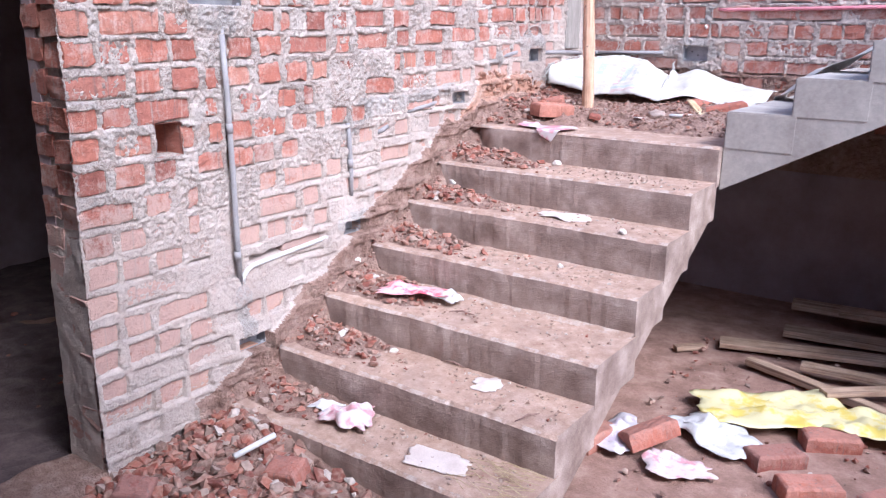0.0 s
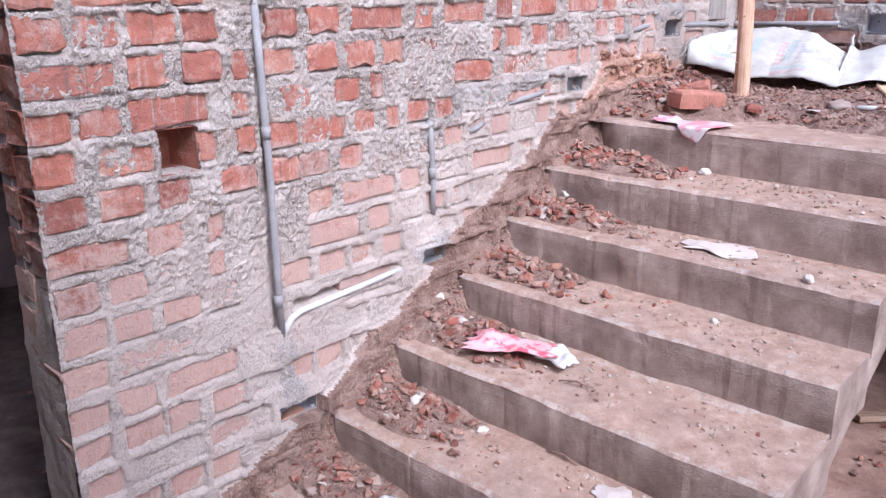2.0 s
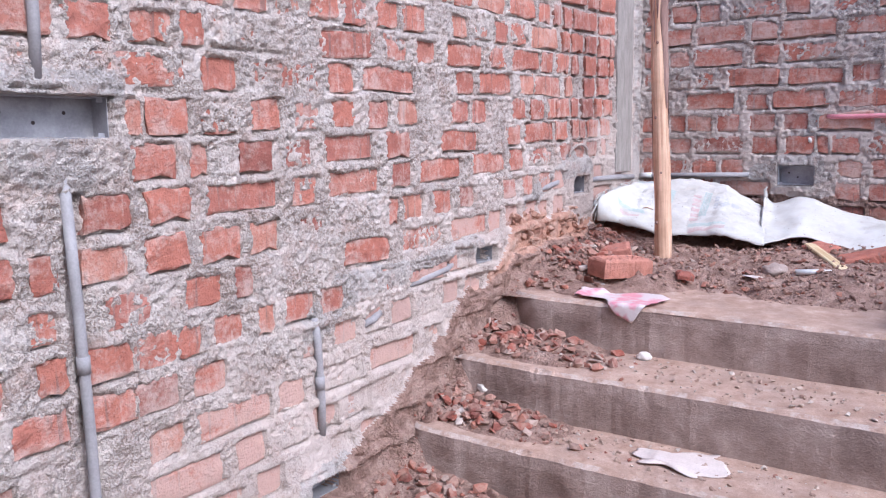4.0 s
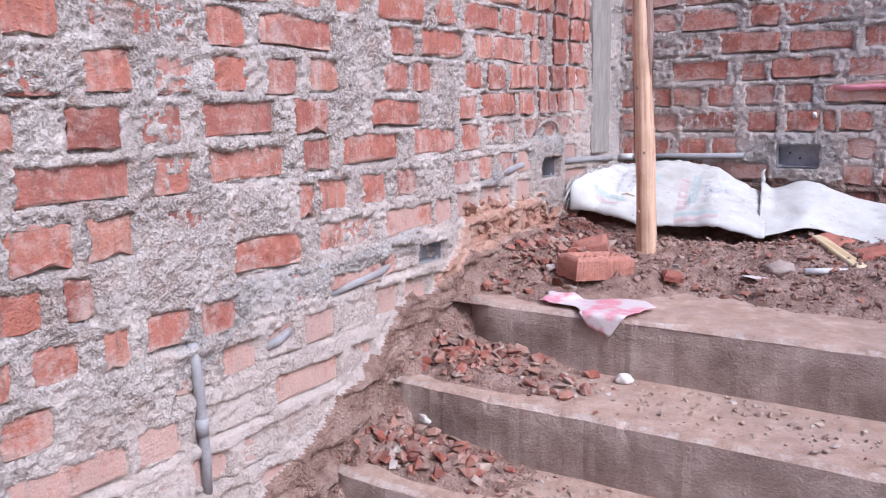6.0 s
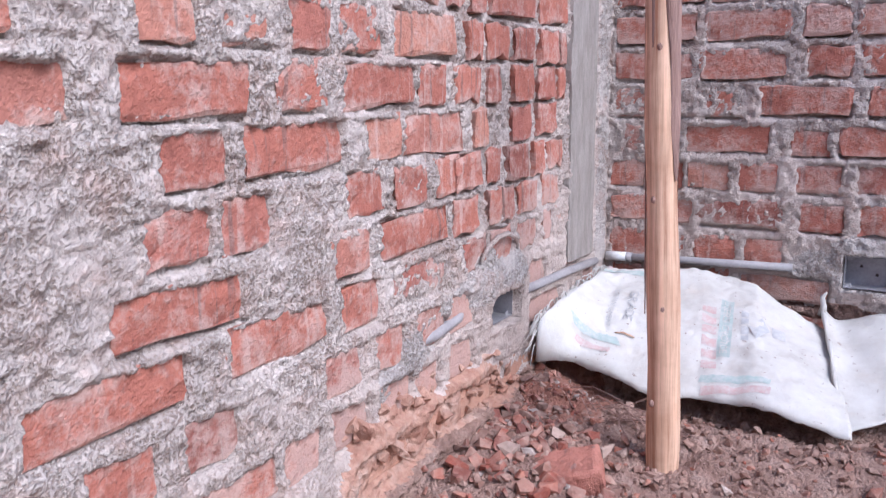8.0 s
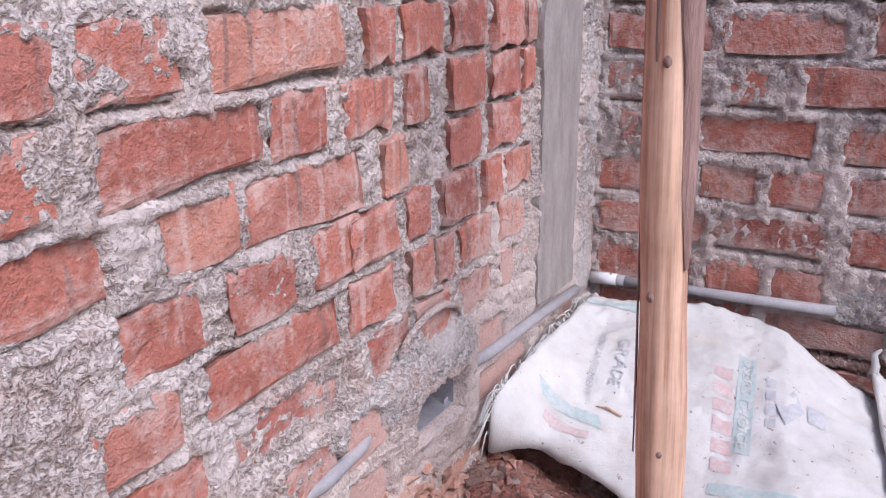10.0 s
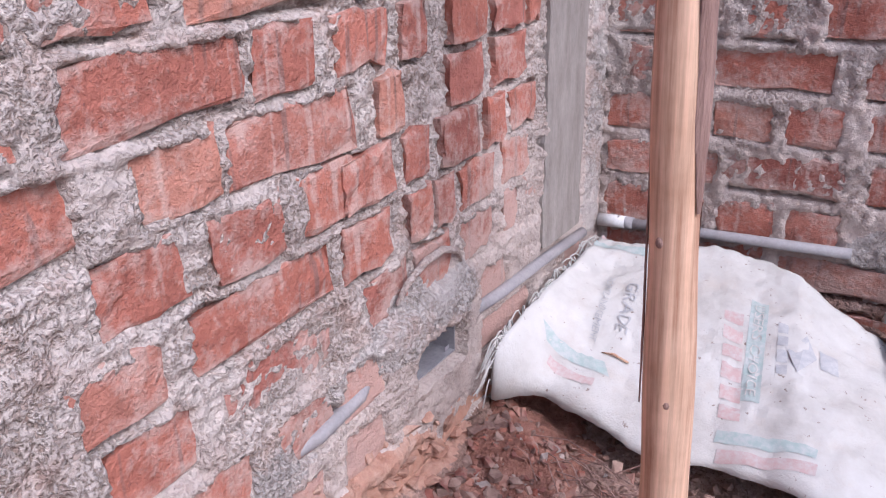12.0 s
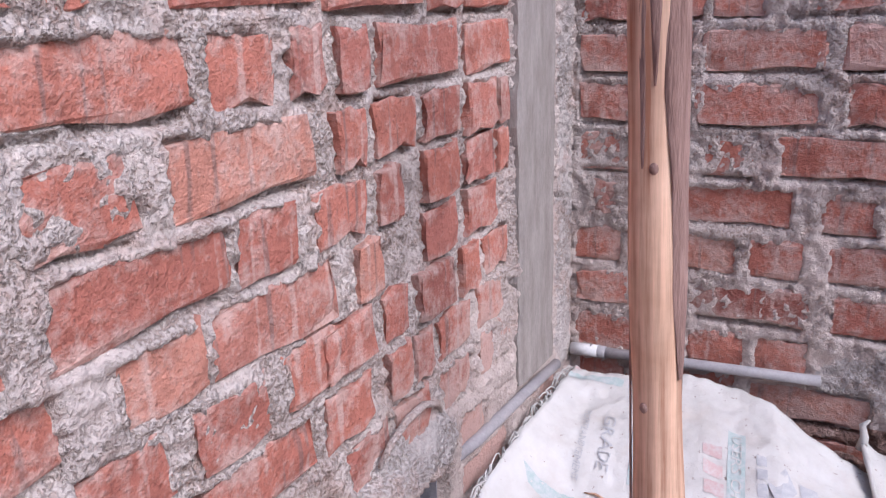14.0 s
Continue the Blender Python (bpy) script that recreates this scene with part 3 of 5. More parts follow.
def left_bias(U, Z):
    stair = np.clip((U - 1.9) * 0.52, 0.0, 1.25)
    over = Z - stair
    low = np.clip(0.75 - over, 0, 0.7) * 0.028 * np.clip((4.1 - U) / 0.6, 0.25, 1) - 0.016 * np.clip(1 - np.abs(over - 0.1) / 0.13, 0, 1) * np.clip((U - 3.0) / 0.5, 0, 1)
    around = np.zeros_like(U)
    for a, b, lo, hi in BOXES_LEFT:
        d = np.hypot(np.clip(np.abs(U - (a + b) / 2) - (b - a) / 2, 0, None), np.clip(np.abs(Z - (lo + hi) / 2) - (hi - lo) / 2, 0, None))
        around = np.maximum(around, np.clip(1 - d / 0.11, 0, 1))
    chase = np.clip(cement_and_shade(U, Z) * 1.6 - 0.4, 0, 1)
    groove = np.exp(-((U - 2.244) / 0.026) ** 2) * ((Z > 0.7) & (Z < 1.74))
    run = 0.752 + (U - 2.42) * 0.06
    broken = np.exp(-((Z - run - 0.016 - 0.012 * (fbm(U, Z, 18, 2, 8) - 0.3)) / 0.011) ** 2) * ((U > 2.3) & (U < 2.86)) * np.clip((fbm(U, Z, 9, 2, 12) - 0.3) * 5, 0, 1)
    over_pipe = np.exp(-((Z - run + 0.028) / 0.02) ** 2) * ((U > 2.36) & (U < 2.8))
    stubs = np.zeros_like(U)
    for a, b, c, d in ((3.46, 1.338, 3.75, 1.378), (4.43, 1.612, 4.63, 1.643), (3.2, 1.25, 3.29, 1.275)):
        along = (U - a) / (c - a)
        stubs = np.maximum(stubs, np.exp(-((Z - b - along * (d - b) - 0.006) / 0.02) ** 2) * (along > 0) * (along < 1))
    hide = -0.03 * stubs + 0.026 * soiled(U, Z) + 0.016 * eroded(U, Z) * (0.3 + 1.4 * fbm(U, Z, 12, 3, 69))
    return hide + low + around * 0.018 + chase * 0.01 - groove * 0.036 - broken * 0.075 + over_pipe * 0.006 - (0.005 * np.clip((U - 3.9) / 0.5, 0, 1) + 0.012 * np.clip((U - 4.5) / 0.15, 0, 1) * (U < COLUMN[0])) * np.clip((Z - 1.72) / 0.15, 0, 1)


BOX_E = (0.74, 0.91, 1.588, 1.683)
LEFT_BONDS = {
    8: ((2.0, "b"),), 9: ((2.0, "b"),),
    10: ((1.53, "hhh"), (2.065, "h"), (2.248, "h"), (2.364, "h"), (2.53, "h"), (2.75, "x")),
    11: ((1.51, "hh"), (1.795, "b"), (1.998, "b"), (2.13, "b"), (2.247, "h"), (2.366, "h"), (2.49, "b"), (2.59, "hb")),
    12: ((1.52, "h"), (1.657, "h"), (1.80, "s"), (2.12, "b"), (2.30, "h"), (2.52, "hbxxs")),
    13: ((1.52, "s"), (1.812, "hh"), (2.13, "b"), (2.255, "hhhhhxx"), (3.34, "b"), (3.42, "h"), (3.595, "hhxhh")),
    14: ((1.98, "hb"), (2.265, "hh"), (2.587, "shshs"), (3.84, "shs"), (4.906, "hbb")),
    15: ((2.39, "hb"), (2.712, "hhs"), (3.335, "hxsxh"), (4.57, "h"), (4.74, "b"), (4.822, "b"), (4.915, "h")),
    16: ((2.435, "hhhhhhhxh"), (3.846, "hxhhh"), (4.58, "hbhb")),
    17: ((2.297, "shshsx"), (3.75, "hs"), (4.235, "h"), (4.365, "sb"), (4.88, "hh")),
    18: ((2.63, "s"), (3.037, "sh"), (3.686, "s"), (4.15, "s"), (4.42, "h"), (4.576, "hb"), (4.884, "h")),
    19: ((4.16, "h"), (4.33, "sb")),
    20: ((4.13, "s"), (4.39, "hbb")),
}
BACK_BONDS = {4: ((1.0, "h"),), 5: ((0.305, "sh"), (0.98, "h")), 6: ((0.27, "hhhh"),), 7: ((0.055, "b"), (0.26, "sh"), (0.70, "s")), 8: ((0.31, "h"), (0.465, "s")), 9: ((0.293, "s"), (0.742, "s"))}


def left_course(c, u):
    """Middle of a course: the bed joints climb towards the corner, the lower ones more."""
    base = min(0.15, max(-0.2, 0.15 - 0.07 * (c - 14))) if c > 9 else 0.0
    climb = (0.33 - 0.03 * max(0, c - 14)) * (u - 2.9) if u > 2.9 else 0.2 * (u - 2.9)
    return FIRST + 0.042 + PITCH * (c + base + climb)


def left_lean(u, z):
    return PITCH * (0.28 if u > 2.9 else 0.2)


left_voids = BOXES_LEFT + [HOLE, (2.2, 2.245, 0.66, 1.76)]
left_bricks = lay_courses(WALL_END, lambda c: COLUMN[0] + 0.004 if c > 13 else BACK - 0.02, left_course, 24, 5, LEFT_BONDS, left_voids)
back_bricks = lay_courses(0.02, 3.2, lambda c, u: 1.222 + 0.1135 * c, 13, 15, BACK_BONDS, [BOX_E], 4)
mortar_sheet(wall_left, IDENT, WALL_END, BACK, 0.0, 2.6, 0.0052, BOXES_LEFT + [HOLE], left_bias, 3, left_bricks, lambda u, z: z > (u - 2.45) * 0.5 - 0.1 and not (HOLE[0] < u < HOLE[1] and HOLE[2] < z < HOLE[3]), left_zones, left_calm)
mortar_sheet(wall_back, TO_BACK, 0.0, 3.3, 0.9, 2.6, 0.007, [BOX_E], lambda U, Z: -0.004 + 0.02 * np.clip(1 - np.hypot(U - 0.82, Z - 1.6) / 0.16, 0, 1), 9, back_bricks, lambda u, z: True, back_zones)

# rough mortar face on the wall's free end
EX, EZ = np.meshgrid(np.linspace(-0.23, 0.0, 30), np.linspace(0.0, 2.6, 330))
EY = WALL_END + 0.02 - 0.02 * np.clip((1.15 - EZ) / 0.3 + (fbm(EX, EZ, 5, 3, 71) - 0.5), 0, 1) + (fbm(EX, EZ, 14, 3, 70) - 0.5) * 0.012 + (fbm(EX, EZ, 60, 2, 75) - 0.5) * 0.006
under(mesh_object("mortar_face", np.stack([EX.ravel(), EY.ravel(), EZ.ravel()], 1), [(j * 30 + i, j * 30 + i + 1, (j + 1) * 30 + i + 1, (j + 1) * 30 + i) for j in range(329) for i in range(29)], MORTAR, True), wall_left, "rough grey mortar on the wall end")

# brick reveals of the square hole left by a scaffold pole
# their dark red puts the depth's shade into the colour
a0, a1, b0, b1 = HOLE
ring = [(a0, b0), (a1, b0), (a1, b1), (a0, b1)]
verts = [(x, u, z) for x in (0.0, -0.085, -0.168) for u, z in ring]
faces = [(r0 * 4 + i, r0 * 4 + (i + 1) % 4, r0 * 4 + 4 + (i + 1) % 4, r0 * 4 + 4 + i) for r0 in range(2) for i in range(4)] + [(8, 9, 10, 11)]
under(mesh_object("hole_reveal", verts, faces, BRICK_RED), wall_left, "brick sides of a scaffold hole, dark red for its shade")

# ---- rough room round the stair: slabs and walls added to block light ----
entrance_shade_slab = bm_object("ceiling", box_bm(-6, 6, -6, 0.75, TOP + 0.3, TOP + 0.45), INNER)
tagged(entrance_shade_slab, "added slab that blocks sky light on the entrance side", "ceiling", kind="structure")
room_shade_slab = bm_object("ceiling", box_bm(-6, -0.23, 0.75, 7, TOP - 0.15, TOP), INNER)
tagged(room_shade_slab, "added slab that keeps the side room dark", "ceiling", kind="structure")
# added walls that darken the side room and the space under the flights
for nm, dims in (("shade_wall_room_far", (-3.4, -3.2, -6, 4.4, -0.02, TOP - 0.4)), ("shade_wall_right", (3.6, 3.8, -4, 7, -0.02, 1.0)), ("shade_wall_side", (3.06, 3.26, NOSE[6] + 0.02, BACK + 0.09, -0.02, 2.3)), ("shade_wall_room_end", (-4.0, -0.23, 4.2, 4.4, -0.02, TOP - 0.15)), ("shade_wall_behind", (-6, 6, -4.2, -4.0, -0.02, TOP + 0.3))):
    tagged(bm_object(nm, box_bm(*dims), INNER), "plain added wall that blocks light round the stair", "wall", kind="structure")

# ---- stairs ----
stairs = thing("staircase", pose(0, 0, 0), "rough cast concrete stair with worn soil-covered treads", "staircase")


def step_bm(x0, x1, y0, y1, z0, z1, seed, soften=0.07):
    """One cast step: front edge worn and wavy, its wall end rounded off."""
    nx = 96
    r = random.Random(seed)
    bm = bmesh.new()
    rows = []
    for i in range(nx + 1):
        x = x0 + (x1 - x0) * (i / nx) ** 1.5
        wob = (float(fbm(x, seed * 3.1, 4, 2)) - 0.5) * 0.018 + (float(fbm(x, seed * 5.3, 30, 2)) - 0.5) * 0.008
        chip = max(0.0, float(fbm(x, seed * 7.7, 18, 3)) - 0.56) * 0.035
        back = 0.0
        if soften:
            d = max(0.0, soften - (x - x0)) / soften
            back = (1 - math.sqrt(max(0.0, 1 - d * d))) * soften * 0.75
        y = y0 + wob + back
        rows.append([(x, y1, z1 + 0.004), (x, y + 0.11, z1 + (float(fbm(x, seed, 7, 3)) - 0.5) * 0.014), (x, y + 0.02 + chip, z1 - 0.001), (x, y + 0.004 + chip * 0.4, z1 - 0.012 - chip * 0.5), (x, y + 0.001, z1 - 0.05), (x, y + 0.003 + (float(fbm(x, seed * 9.1, 11, 3)) - 0.5) * 0.008, (z0 + z1) / 2 - 0.02), (x, y + 0.007, z0), (x, y1, z0)])
    vr = [[bm.verts.new(p) for p in row] for row in rows]
    for i in range(nx):
        for j in range(8):
            k = (j + 1) % 8
            bm.faces.new((vr[i][j], vr[i][k], vr[i + 1][k], vr[i + 1][j]))
    bm.faces.new(vr[0])
    bm.faces.new(list(reversed(vr[-1])))
    bmesh.ops.recalc_face_normals(bm, faces=bm.faces)
    return bm


for k in range(6):
    part("step", step_bm(0.03, STAIR_W - 0.003 * (k % 2), NOSE[k], NOSE[k + 1] + 0.03, (TREAD[k - 1] - 0.012 if k else -0.02), TREAD[k], 11 + k), CONCRETE, stairs)
part("landing_slab", step_bm(0.03, STAIR_W, NOSE[6], BACK - 0.02, LAND - 0.2, LAND, 20, 0.22), CONCRETE, stairs)
# sloping waist under the flight
bm = bmesh.new()
sec = [(NOSE[0] + 0.05, -0.02), (NOSE[1], TREAD[0] - 0.004), (NOSE[6] + 0.04, TREAD[5] - 0.004), (NOSE[6] + 0.04, TREAD[5] - 0.15), (NOSE[1] - 0.02, -0.02)]
a = [bm.verts.new((0.05, y, z)) for y, z in sec]
b = [bm.verts.new((STAIR_W - 0.007, y, z)) for y, z in sec]
bm.faces.new(a), bm.faces.new(list(reversed(b)))
for i in range(5):
    j = (i + 1) % 5
    bm.faces.new((a[i], b[i], b[j], a[j]))
bmesh.ops.recalc_face_normals(bm, faces=bm.faces)
part("waist_slab", bm, CONCRETE, stairs)

# second flight, rising to the side from the landing
upper = thing("staircase", pose(0, 0, 0), "upper concrete flight rising from the landing, smooth shuttered side", "staircase")
for k in range(5):
    x0 = STAIR_W + 0.002 + k * 0.30
    part("step", box_bm(x0, x0 + 0.33, NOSE[6] + 0.05, BACK - 0.03, LAND + RISE * k - 0.012, LAND + RISE * (k + 1), 0.006, 2), SHUTTERED, upper)
bm = bmesh.new()
sec = [(STAIR_W + 0.004, LAND - 0.22), (STAIR_W + 0.004, LAND - 0.004), (STAIR_W + 1.5, LAND + 0.87), (STAIR_W + 1.5, LAND + 0.60)]
a = [bm.verts.new((x, NOSE[6] + 0.054, z)) for x, z in sec]
b = [bm.verts.new((x, BACK - 0.034, z)) for x, z in sec]
bm.faces.new(a), bm.faces.new(list(reversed(b)))
for i in range(4):
    j = (i + 1) % 4
    bm.faces.new((a[i], b[i], b[j], a[j]))
bmesh.ops.recalc_face_normals(bm, faces=bm.faces)
part("waist_slab", bm, SHUTTERED, upper)

# ---- rubble and soil ----
def island_material(name, stops):
    m, nt, b = mat_new(name, 0.93)
    r = nt.nodes.new("ShaderNodeNewGeometry").outputs["Random Per Island"]
    base = ramp(nt, r, stops, "CONSTANT")
    v = place(nt)
    n = noise_node(nt, v, 60, 5, 0.7)
    base = mix(nt, 0.6, base, ramp(nt, n, [(0.3, grey(0.45)), (0.65, grey(1.0))]), "MULTIPLY")
    dust = noise_node(nt, v, 24, 4, 0.6)
    base = mix(nt, ramp(nt, dust, [(0.42, grey(0)), (0.66, grey(0.6))]), base, (0.43, 0.31, 0.25))
    nt.links.new(base, b.inputs["Base Color"])
    bump(nt, b, n, 0.7, 0.006)
    return m


RUBBLE = island_material("brick_rubble", [(0.0, (0.31, 0.1, 0.07)), (0.24, (0.23, 0.085, 0.065)), (0.42, (0.38, 0.155, 0.11)), (0.56, (0.21, 0.12, 0.095)), (0.68, (0.36, 0.19, 0.145)), (0.84, (0.42, 0.31, 0.26)), (0.95, (0.58, 0.5, 0.45))])
CLODS = island_material("soil_clods", [(0.0, (0.22, 0.12, 0.092)), (0.4, (0.31, 0.185, 0.145)), (0.7, (0.39, 0.25, 0.2)), (0.9, (0.4, 0.16, 0.11))])
CLAY_LUMPS = island_material("clay_lumps", [(0.0, (0.34, 0.12, 0.085)), (0.22, (0.24, 0.1, 0.08)), (0.45, (0.2, 0.12, 0.1)), (0.78, (0.36, 0.15, 0.105)), (0.95, (0.36, 0.3, 0.27))])
TAN = island_material("tan_crumbs", [(0.0, (0.4, 0.28, 0.22)), (0.35, (0.5, 0.39, 0.32)), (0.65, (0.32, 0.2, 0.155)), (0.8, (0.6, 0.52, 0.46)), (0.93, (0.36, 0.14, 0.1))])
STONE = simple("grey_stone", [(0.3, (0.3, 0.22, 0.19)), (0.7, (0.45, 0.36, 0.32))], 25, bump_s=0.7)
PALE_STONE = simple("pale_stone", [(0.3, (0.6, 0.53, 0.48)), (0.7, (0.78, 0.72, 0.67))], 25, bump_s=0.5)


def hull_variants(count, seed, flat=0.7):
    r = random.Random(seed)
    out = []
    for _ in range(count):
        bm = bmesh.new()
        for _ in range(11):
            d = Vector((r.gauss(0, 1), r.gauss(0, 1), r.gauss(0, 1))).normalized() * r.uniform(0.75, 1.0)
            bm.verts.new((d.x, d.y * r.uniform(0.7, 1.0), d.z * flat))
        bmesh.ops.convex_hull(bm, input=bm.verts)
        loose = [p for p in bm.verts if not p.link_faces]
        bmesh.ops.delete(bm, geom=loose, context="VERTS")
        bm.verts.index_update()
        out.append(([p.co.copy() for p in bm.verts], [tuple(p.index for p in f.verts) for f in bm.faces]))
        bm.free()
    return out


HULLS = hull_variants(16, 3)


def scatter(name, places, material, label, seed, sink=0.3):
    """Broken pieces as one uncounted heap: places are (x, y, z, size)."""
    r = random.Random(seed)
    verts, faces = [], []
    for x, y, z, s in places:
        pv, pf = r.choice(HULLS)
        m = Matrix.Translation((x, y, z + s * 0.7 * (1 - sink) * 0.7)) @ Euler((r.uniform(-0.6, 0.6), r.uniform(-0.6, 0.6), r.uniform(0, 6.28))).to_matrix().to_4x4() @ Matrix.Diagonal((s * r.uniform(0.8, 1.4), s, s * r.uniform(0.7, 1.1), 1))
        base = len(verts)
        verts += [m @ p for p in pv]
        faces += [tuple(base + i for i in f) for f in pf]
    return tagged(mesh_object(name, verts, faces, material), label, "rubble", kind="stuff")


def soil_patch(name, x0, x1, y0, y1, step, height, material, label):
    """A relief of loose soil over a rectangle of the plan; its rim dips under the support."""
    nx, ny = max(2, int((x1 - x0) / step)), max(2, int((y1 - y0) / step))
    U, V = np.meshgrid(np.linspace(x0, x1, nx + 1), np.linspace(y0, y1, ny + 1))
    Hh = height(U, V)
    verts = np.stack([U.ravel(), V.ravel(), Hh.ravel()], 1)
    n = nx + 1
    faces = [(j * n + i, j * n + i + 1, (j + 1) * n + i + 1, (j + 1) * n + i) for j in range(ny) for i in range(nx)]
    return tagged(mesh_object(name, verts, faces, material, True), label, "soil", kind="stuff")


chip_rng = random.Random(21)
for k in range(6):
    y0, y1, z = NOSE[k], NOSE[k + 1], TREAD[k]
    amount = (0.5, 0.9, 0.65, 0.7, 1.0, 1.1)[k]

    def tread_soil(U, V, y0=y0, y1=y1, z=z, k=k, amount=amount):
        h = 0.085 * np.exp(-np.maximum(U, 0) / 0.13) + 0.035 * amount * np.exp(-((U - 0.28) / 0.2) ** 2)
        h = h * (0.6 + 0.8 * fbm(U, V, 5, 3, k)) + (fbm(U, V, 26, 3, k + 9) - 0.5) * 0.022
        front = np.clip((V - y0 - 0.02 - 0.12 * np.exp(-np.maximum(U, 0) / 0.09)) / 0.10, 0, 1)
        back = 0.45 + 0.55 * np.clip((V - y0) / (y1 - y0), 0, 1)
        right = np.clip((0.72 - U) / 0.3, 0, 1)
        h = h * front * back * right - 0.012 * (1 - front * right)
        return z + h
    soil_patch("loose_soil", 0.002, 0.74, y0 + 0.01, y1 + 0.03, 0.012, tread_soil, SOIL, "loose red-brown soil heaped against the wall on a step")
    places = []
    for _ in range(int(230 * amount)):
        x = min(abs(chip_rng.gauss(0.2, 0.16)) + 0.03, 1.4)
        y = chip_rng.uniform(y0 + 0.07 + 0.08 * math.exp(-x / 0.1), y1 - 0.02)
        s = chip_rng.choice((0.005, 0.007, 0.01, 0.013, 0.017, 0.023, 0.03))
        h = float(tread_soil(np.array(x), np.array(y))) if x < 0.72 else z
        places.append((x, y, max(h, z), s))
    for _ in range(320):
        y = y0 + 0.03 + (y1 - y0 - 0.04) * chip_rng.random() ** 0.6
        places.append((chip_rng.uniform(0.4, STAIR_W - 0.05), y, z, chip_rng.choice((0.003, 0.004, 0.005, 0.006, 0.008, 0.012))))
    scatter("rubble", places[:-320], RUBBLE, "broken red brick chips and mortar crumbs on a step", 30 + k)
    scatter("soil_crumbs", places[-320:], TAN, "dry tan soil crumbs on a step", 40 + k)


for k in range(7):
    y0, hi, lo = NOSE[k], TREAD[k], (TREAD[k - 1] if k else 0.04)

    def slope_soil(U, V, y0=y0, hi=hi, lo=lo, k=k):
        t = np.clip((V - (y0 - 0.13 + 0.06 * (fbm(U, V, 9, 2, k + 3) - 0.5))) / 0.25, 0, 1)
        t = t * t * (3 - 2 * t)
        out = np.clip((U - 0.055 - 0.05 * fbm(U, V, 12, 2, k)) / 0.10, 0, 1)
        h = lo + (hi + 0.02 - lo) * t + 0.07 * np.exp(-np.maximum(U, 0) / 0.06) + (fbm(U, V, 30, 3, k + 21) - 0.5) * 0.05
        return h - out * 0.17
    soil_patch("loose_soil", 0.002, 0.3 if k < 6 else 0.4, y0 - 0.17, y0 + 0.2, 0.011, slope_soil, SOIL, "loose red-brown soil spilt down the wall end of a step")
    spill = [(chip_rng.uniform(0.02, 0.2), chip_rng.uniform(y0 - 0.14, y0 + 0.15), chip_rng.choice((0.004, 0.006, 0.008, 0.012, 0.016))) for _ in range(70)]
    scatter("rubble", [(x, y, float(slope_soil(np.array(x), np.array(y))), q) for x, y, q in spill], RUBBLE, "brick crumbs in the soil at a step's wall end", 90 + k)


def landing_height(U, V):
    h = 0.004 + 0.06 * np.clip((V - 4.16) / 0.24, 0, 1) + 0.045 * np.clip((V - 4.6) / 0.5, 0, 1)
    h = h + 0.05 * np.exp(-((U - 0.22) / 0.16) ** 2 - ((V - 4.55) / 0.28) ** 2)
    h = h + 0.05 * np.exp(-np.maximum(U, 0) / 0.1) * np.clip((V - 4.1) / 0.2, 0, 1)
    h = h + 0.13 * np.clip((V - 5.12) / 0.42, 0, 1) * np.clip((1.3 - U) / 0.5, 0, 1)
    h = h - 0.035 * np.exp(-((V - 5.08) / 0.07) ** 2) * np.clip((1.0 - U) / 0.1, 0, 1)
    h = h + (fbm(U, V, 4, 3, 2) - 0.5) * 0.03 + (fbm(U, V, 22, 4, 6) - 0.5) * 0.045 * np.clip((V - 4.1) / 0.2, 0, 1)
    bare = 0.34 * np.clip((U - 0.4) / 0.3, 0, 1) * (0.55 + 0.9 * fbm(U, V, 5, 3, 77))
    front = np.clip((V - NOSE[6] - 0.03 - bare - 0.1 * np.exp(-np.maximum(U, 0) / 0.08)) / (0.07 + 0.5 * bare), 0, 1)
    return LAND + h * front - 0.012 * (1 - front)


soil_patch("landing_soil", 0.002, STAIR_W - 0.01, NOSE[6] + 0.005, BACK - 0.015, 0.0115, landing_height, SOIL, "thick red-brown soil spread over the landing")


def clay_height(U, V):
    rim = 1 - np.hypot((U - 0.06) / 0.26, (V - 5.0) / 0.4) + (fbm(U, V, 9, 3, 51) - 0.5) * 0.7
    return landing_height(U, V) - 0.02 + 0.06 * np.clip(rim, -0.4, 1) + (fbm(U, V, 28, 3, 53) - 0.5) * 0.03


places = []
for _ in range(900):
    x, y = 0.02 + abs(chip_rng.gauss(0.12, 0.13)), chip_rng.gauss(4.72, 0.2)
    if y < 5.05 and x < 0.46:
        places.append((x, y, float(clay_height(np.array(x), np.array(y))), chip_rng.choice((0.004, 0.005, 0.007, 0.009, 0.012, 0.016, 0.024))))
scatter("clay_lumps", places, CLAY_LUMPS, "broken lumps of red clay, brick and grey mortar in the corner", 57, 0.75)
places = []
for _ in range(130):
    y = chip_rng.uniform(4.12, 4.98)
    places.append((chip_rng.uniform(-0.012, 0.014), y, chip_rng.uniform(1.33, 1.33 + 0.2 * min(1, (5.02 - y) / 0.3)), chip_rng.choice((0.014, 0.02, 0.028, 0.036))))
scatter("broken_brick_face", places, ERODED, "spalled orange brick pieces at the wall foot", 58, 0.5)
soil_patch("red_clay", 0.002, 0.4, 4.5, 5.5, 0.0105, clay_height, RED_CLAY, "crumbled orange-red clay at the wall foot on the landing")
places = []
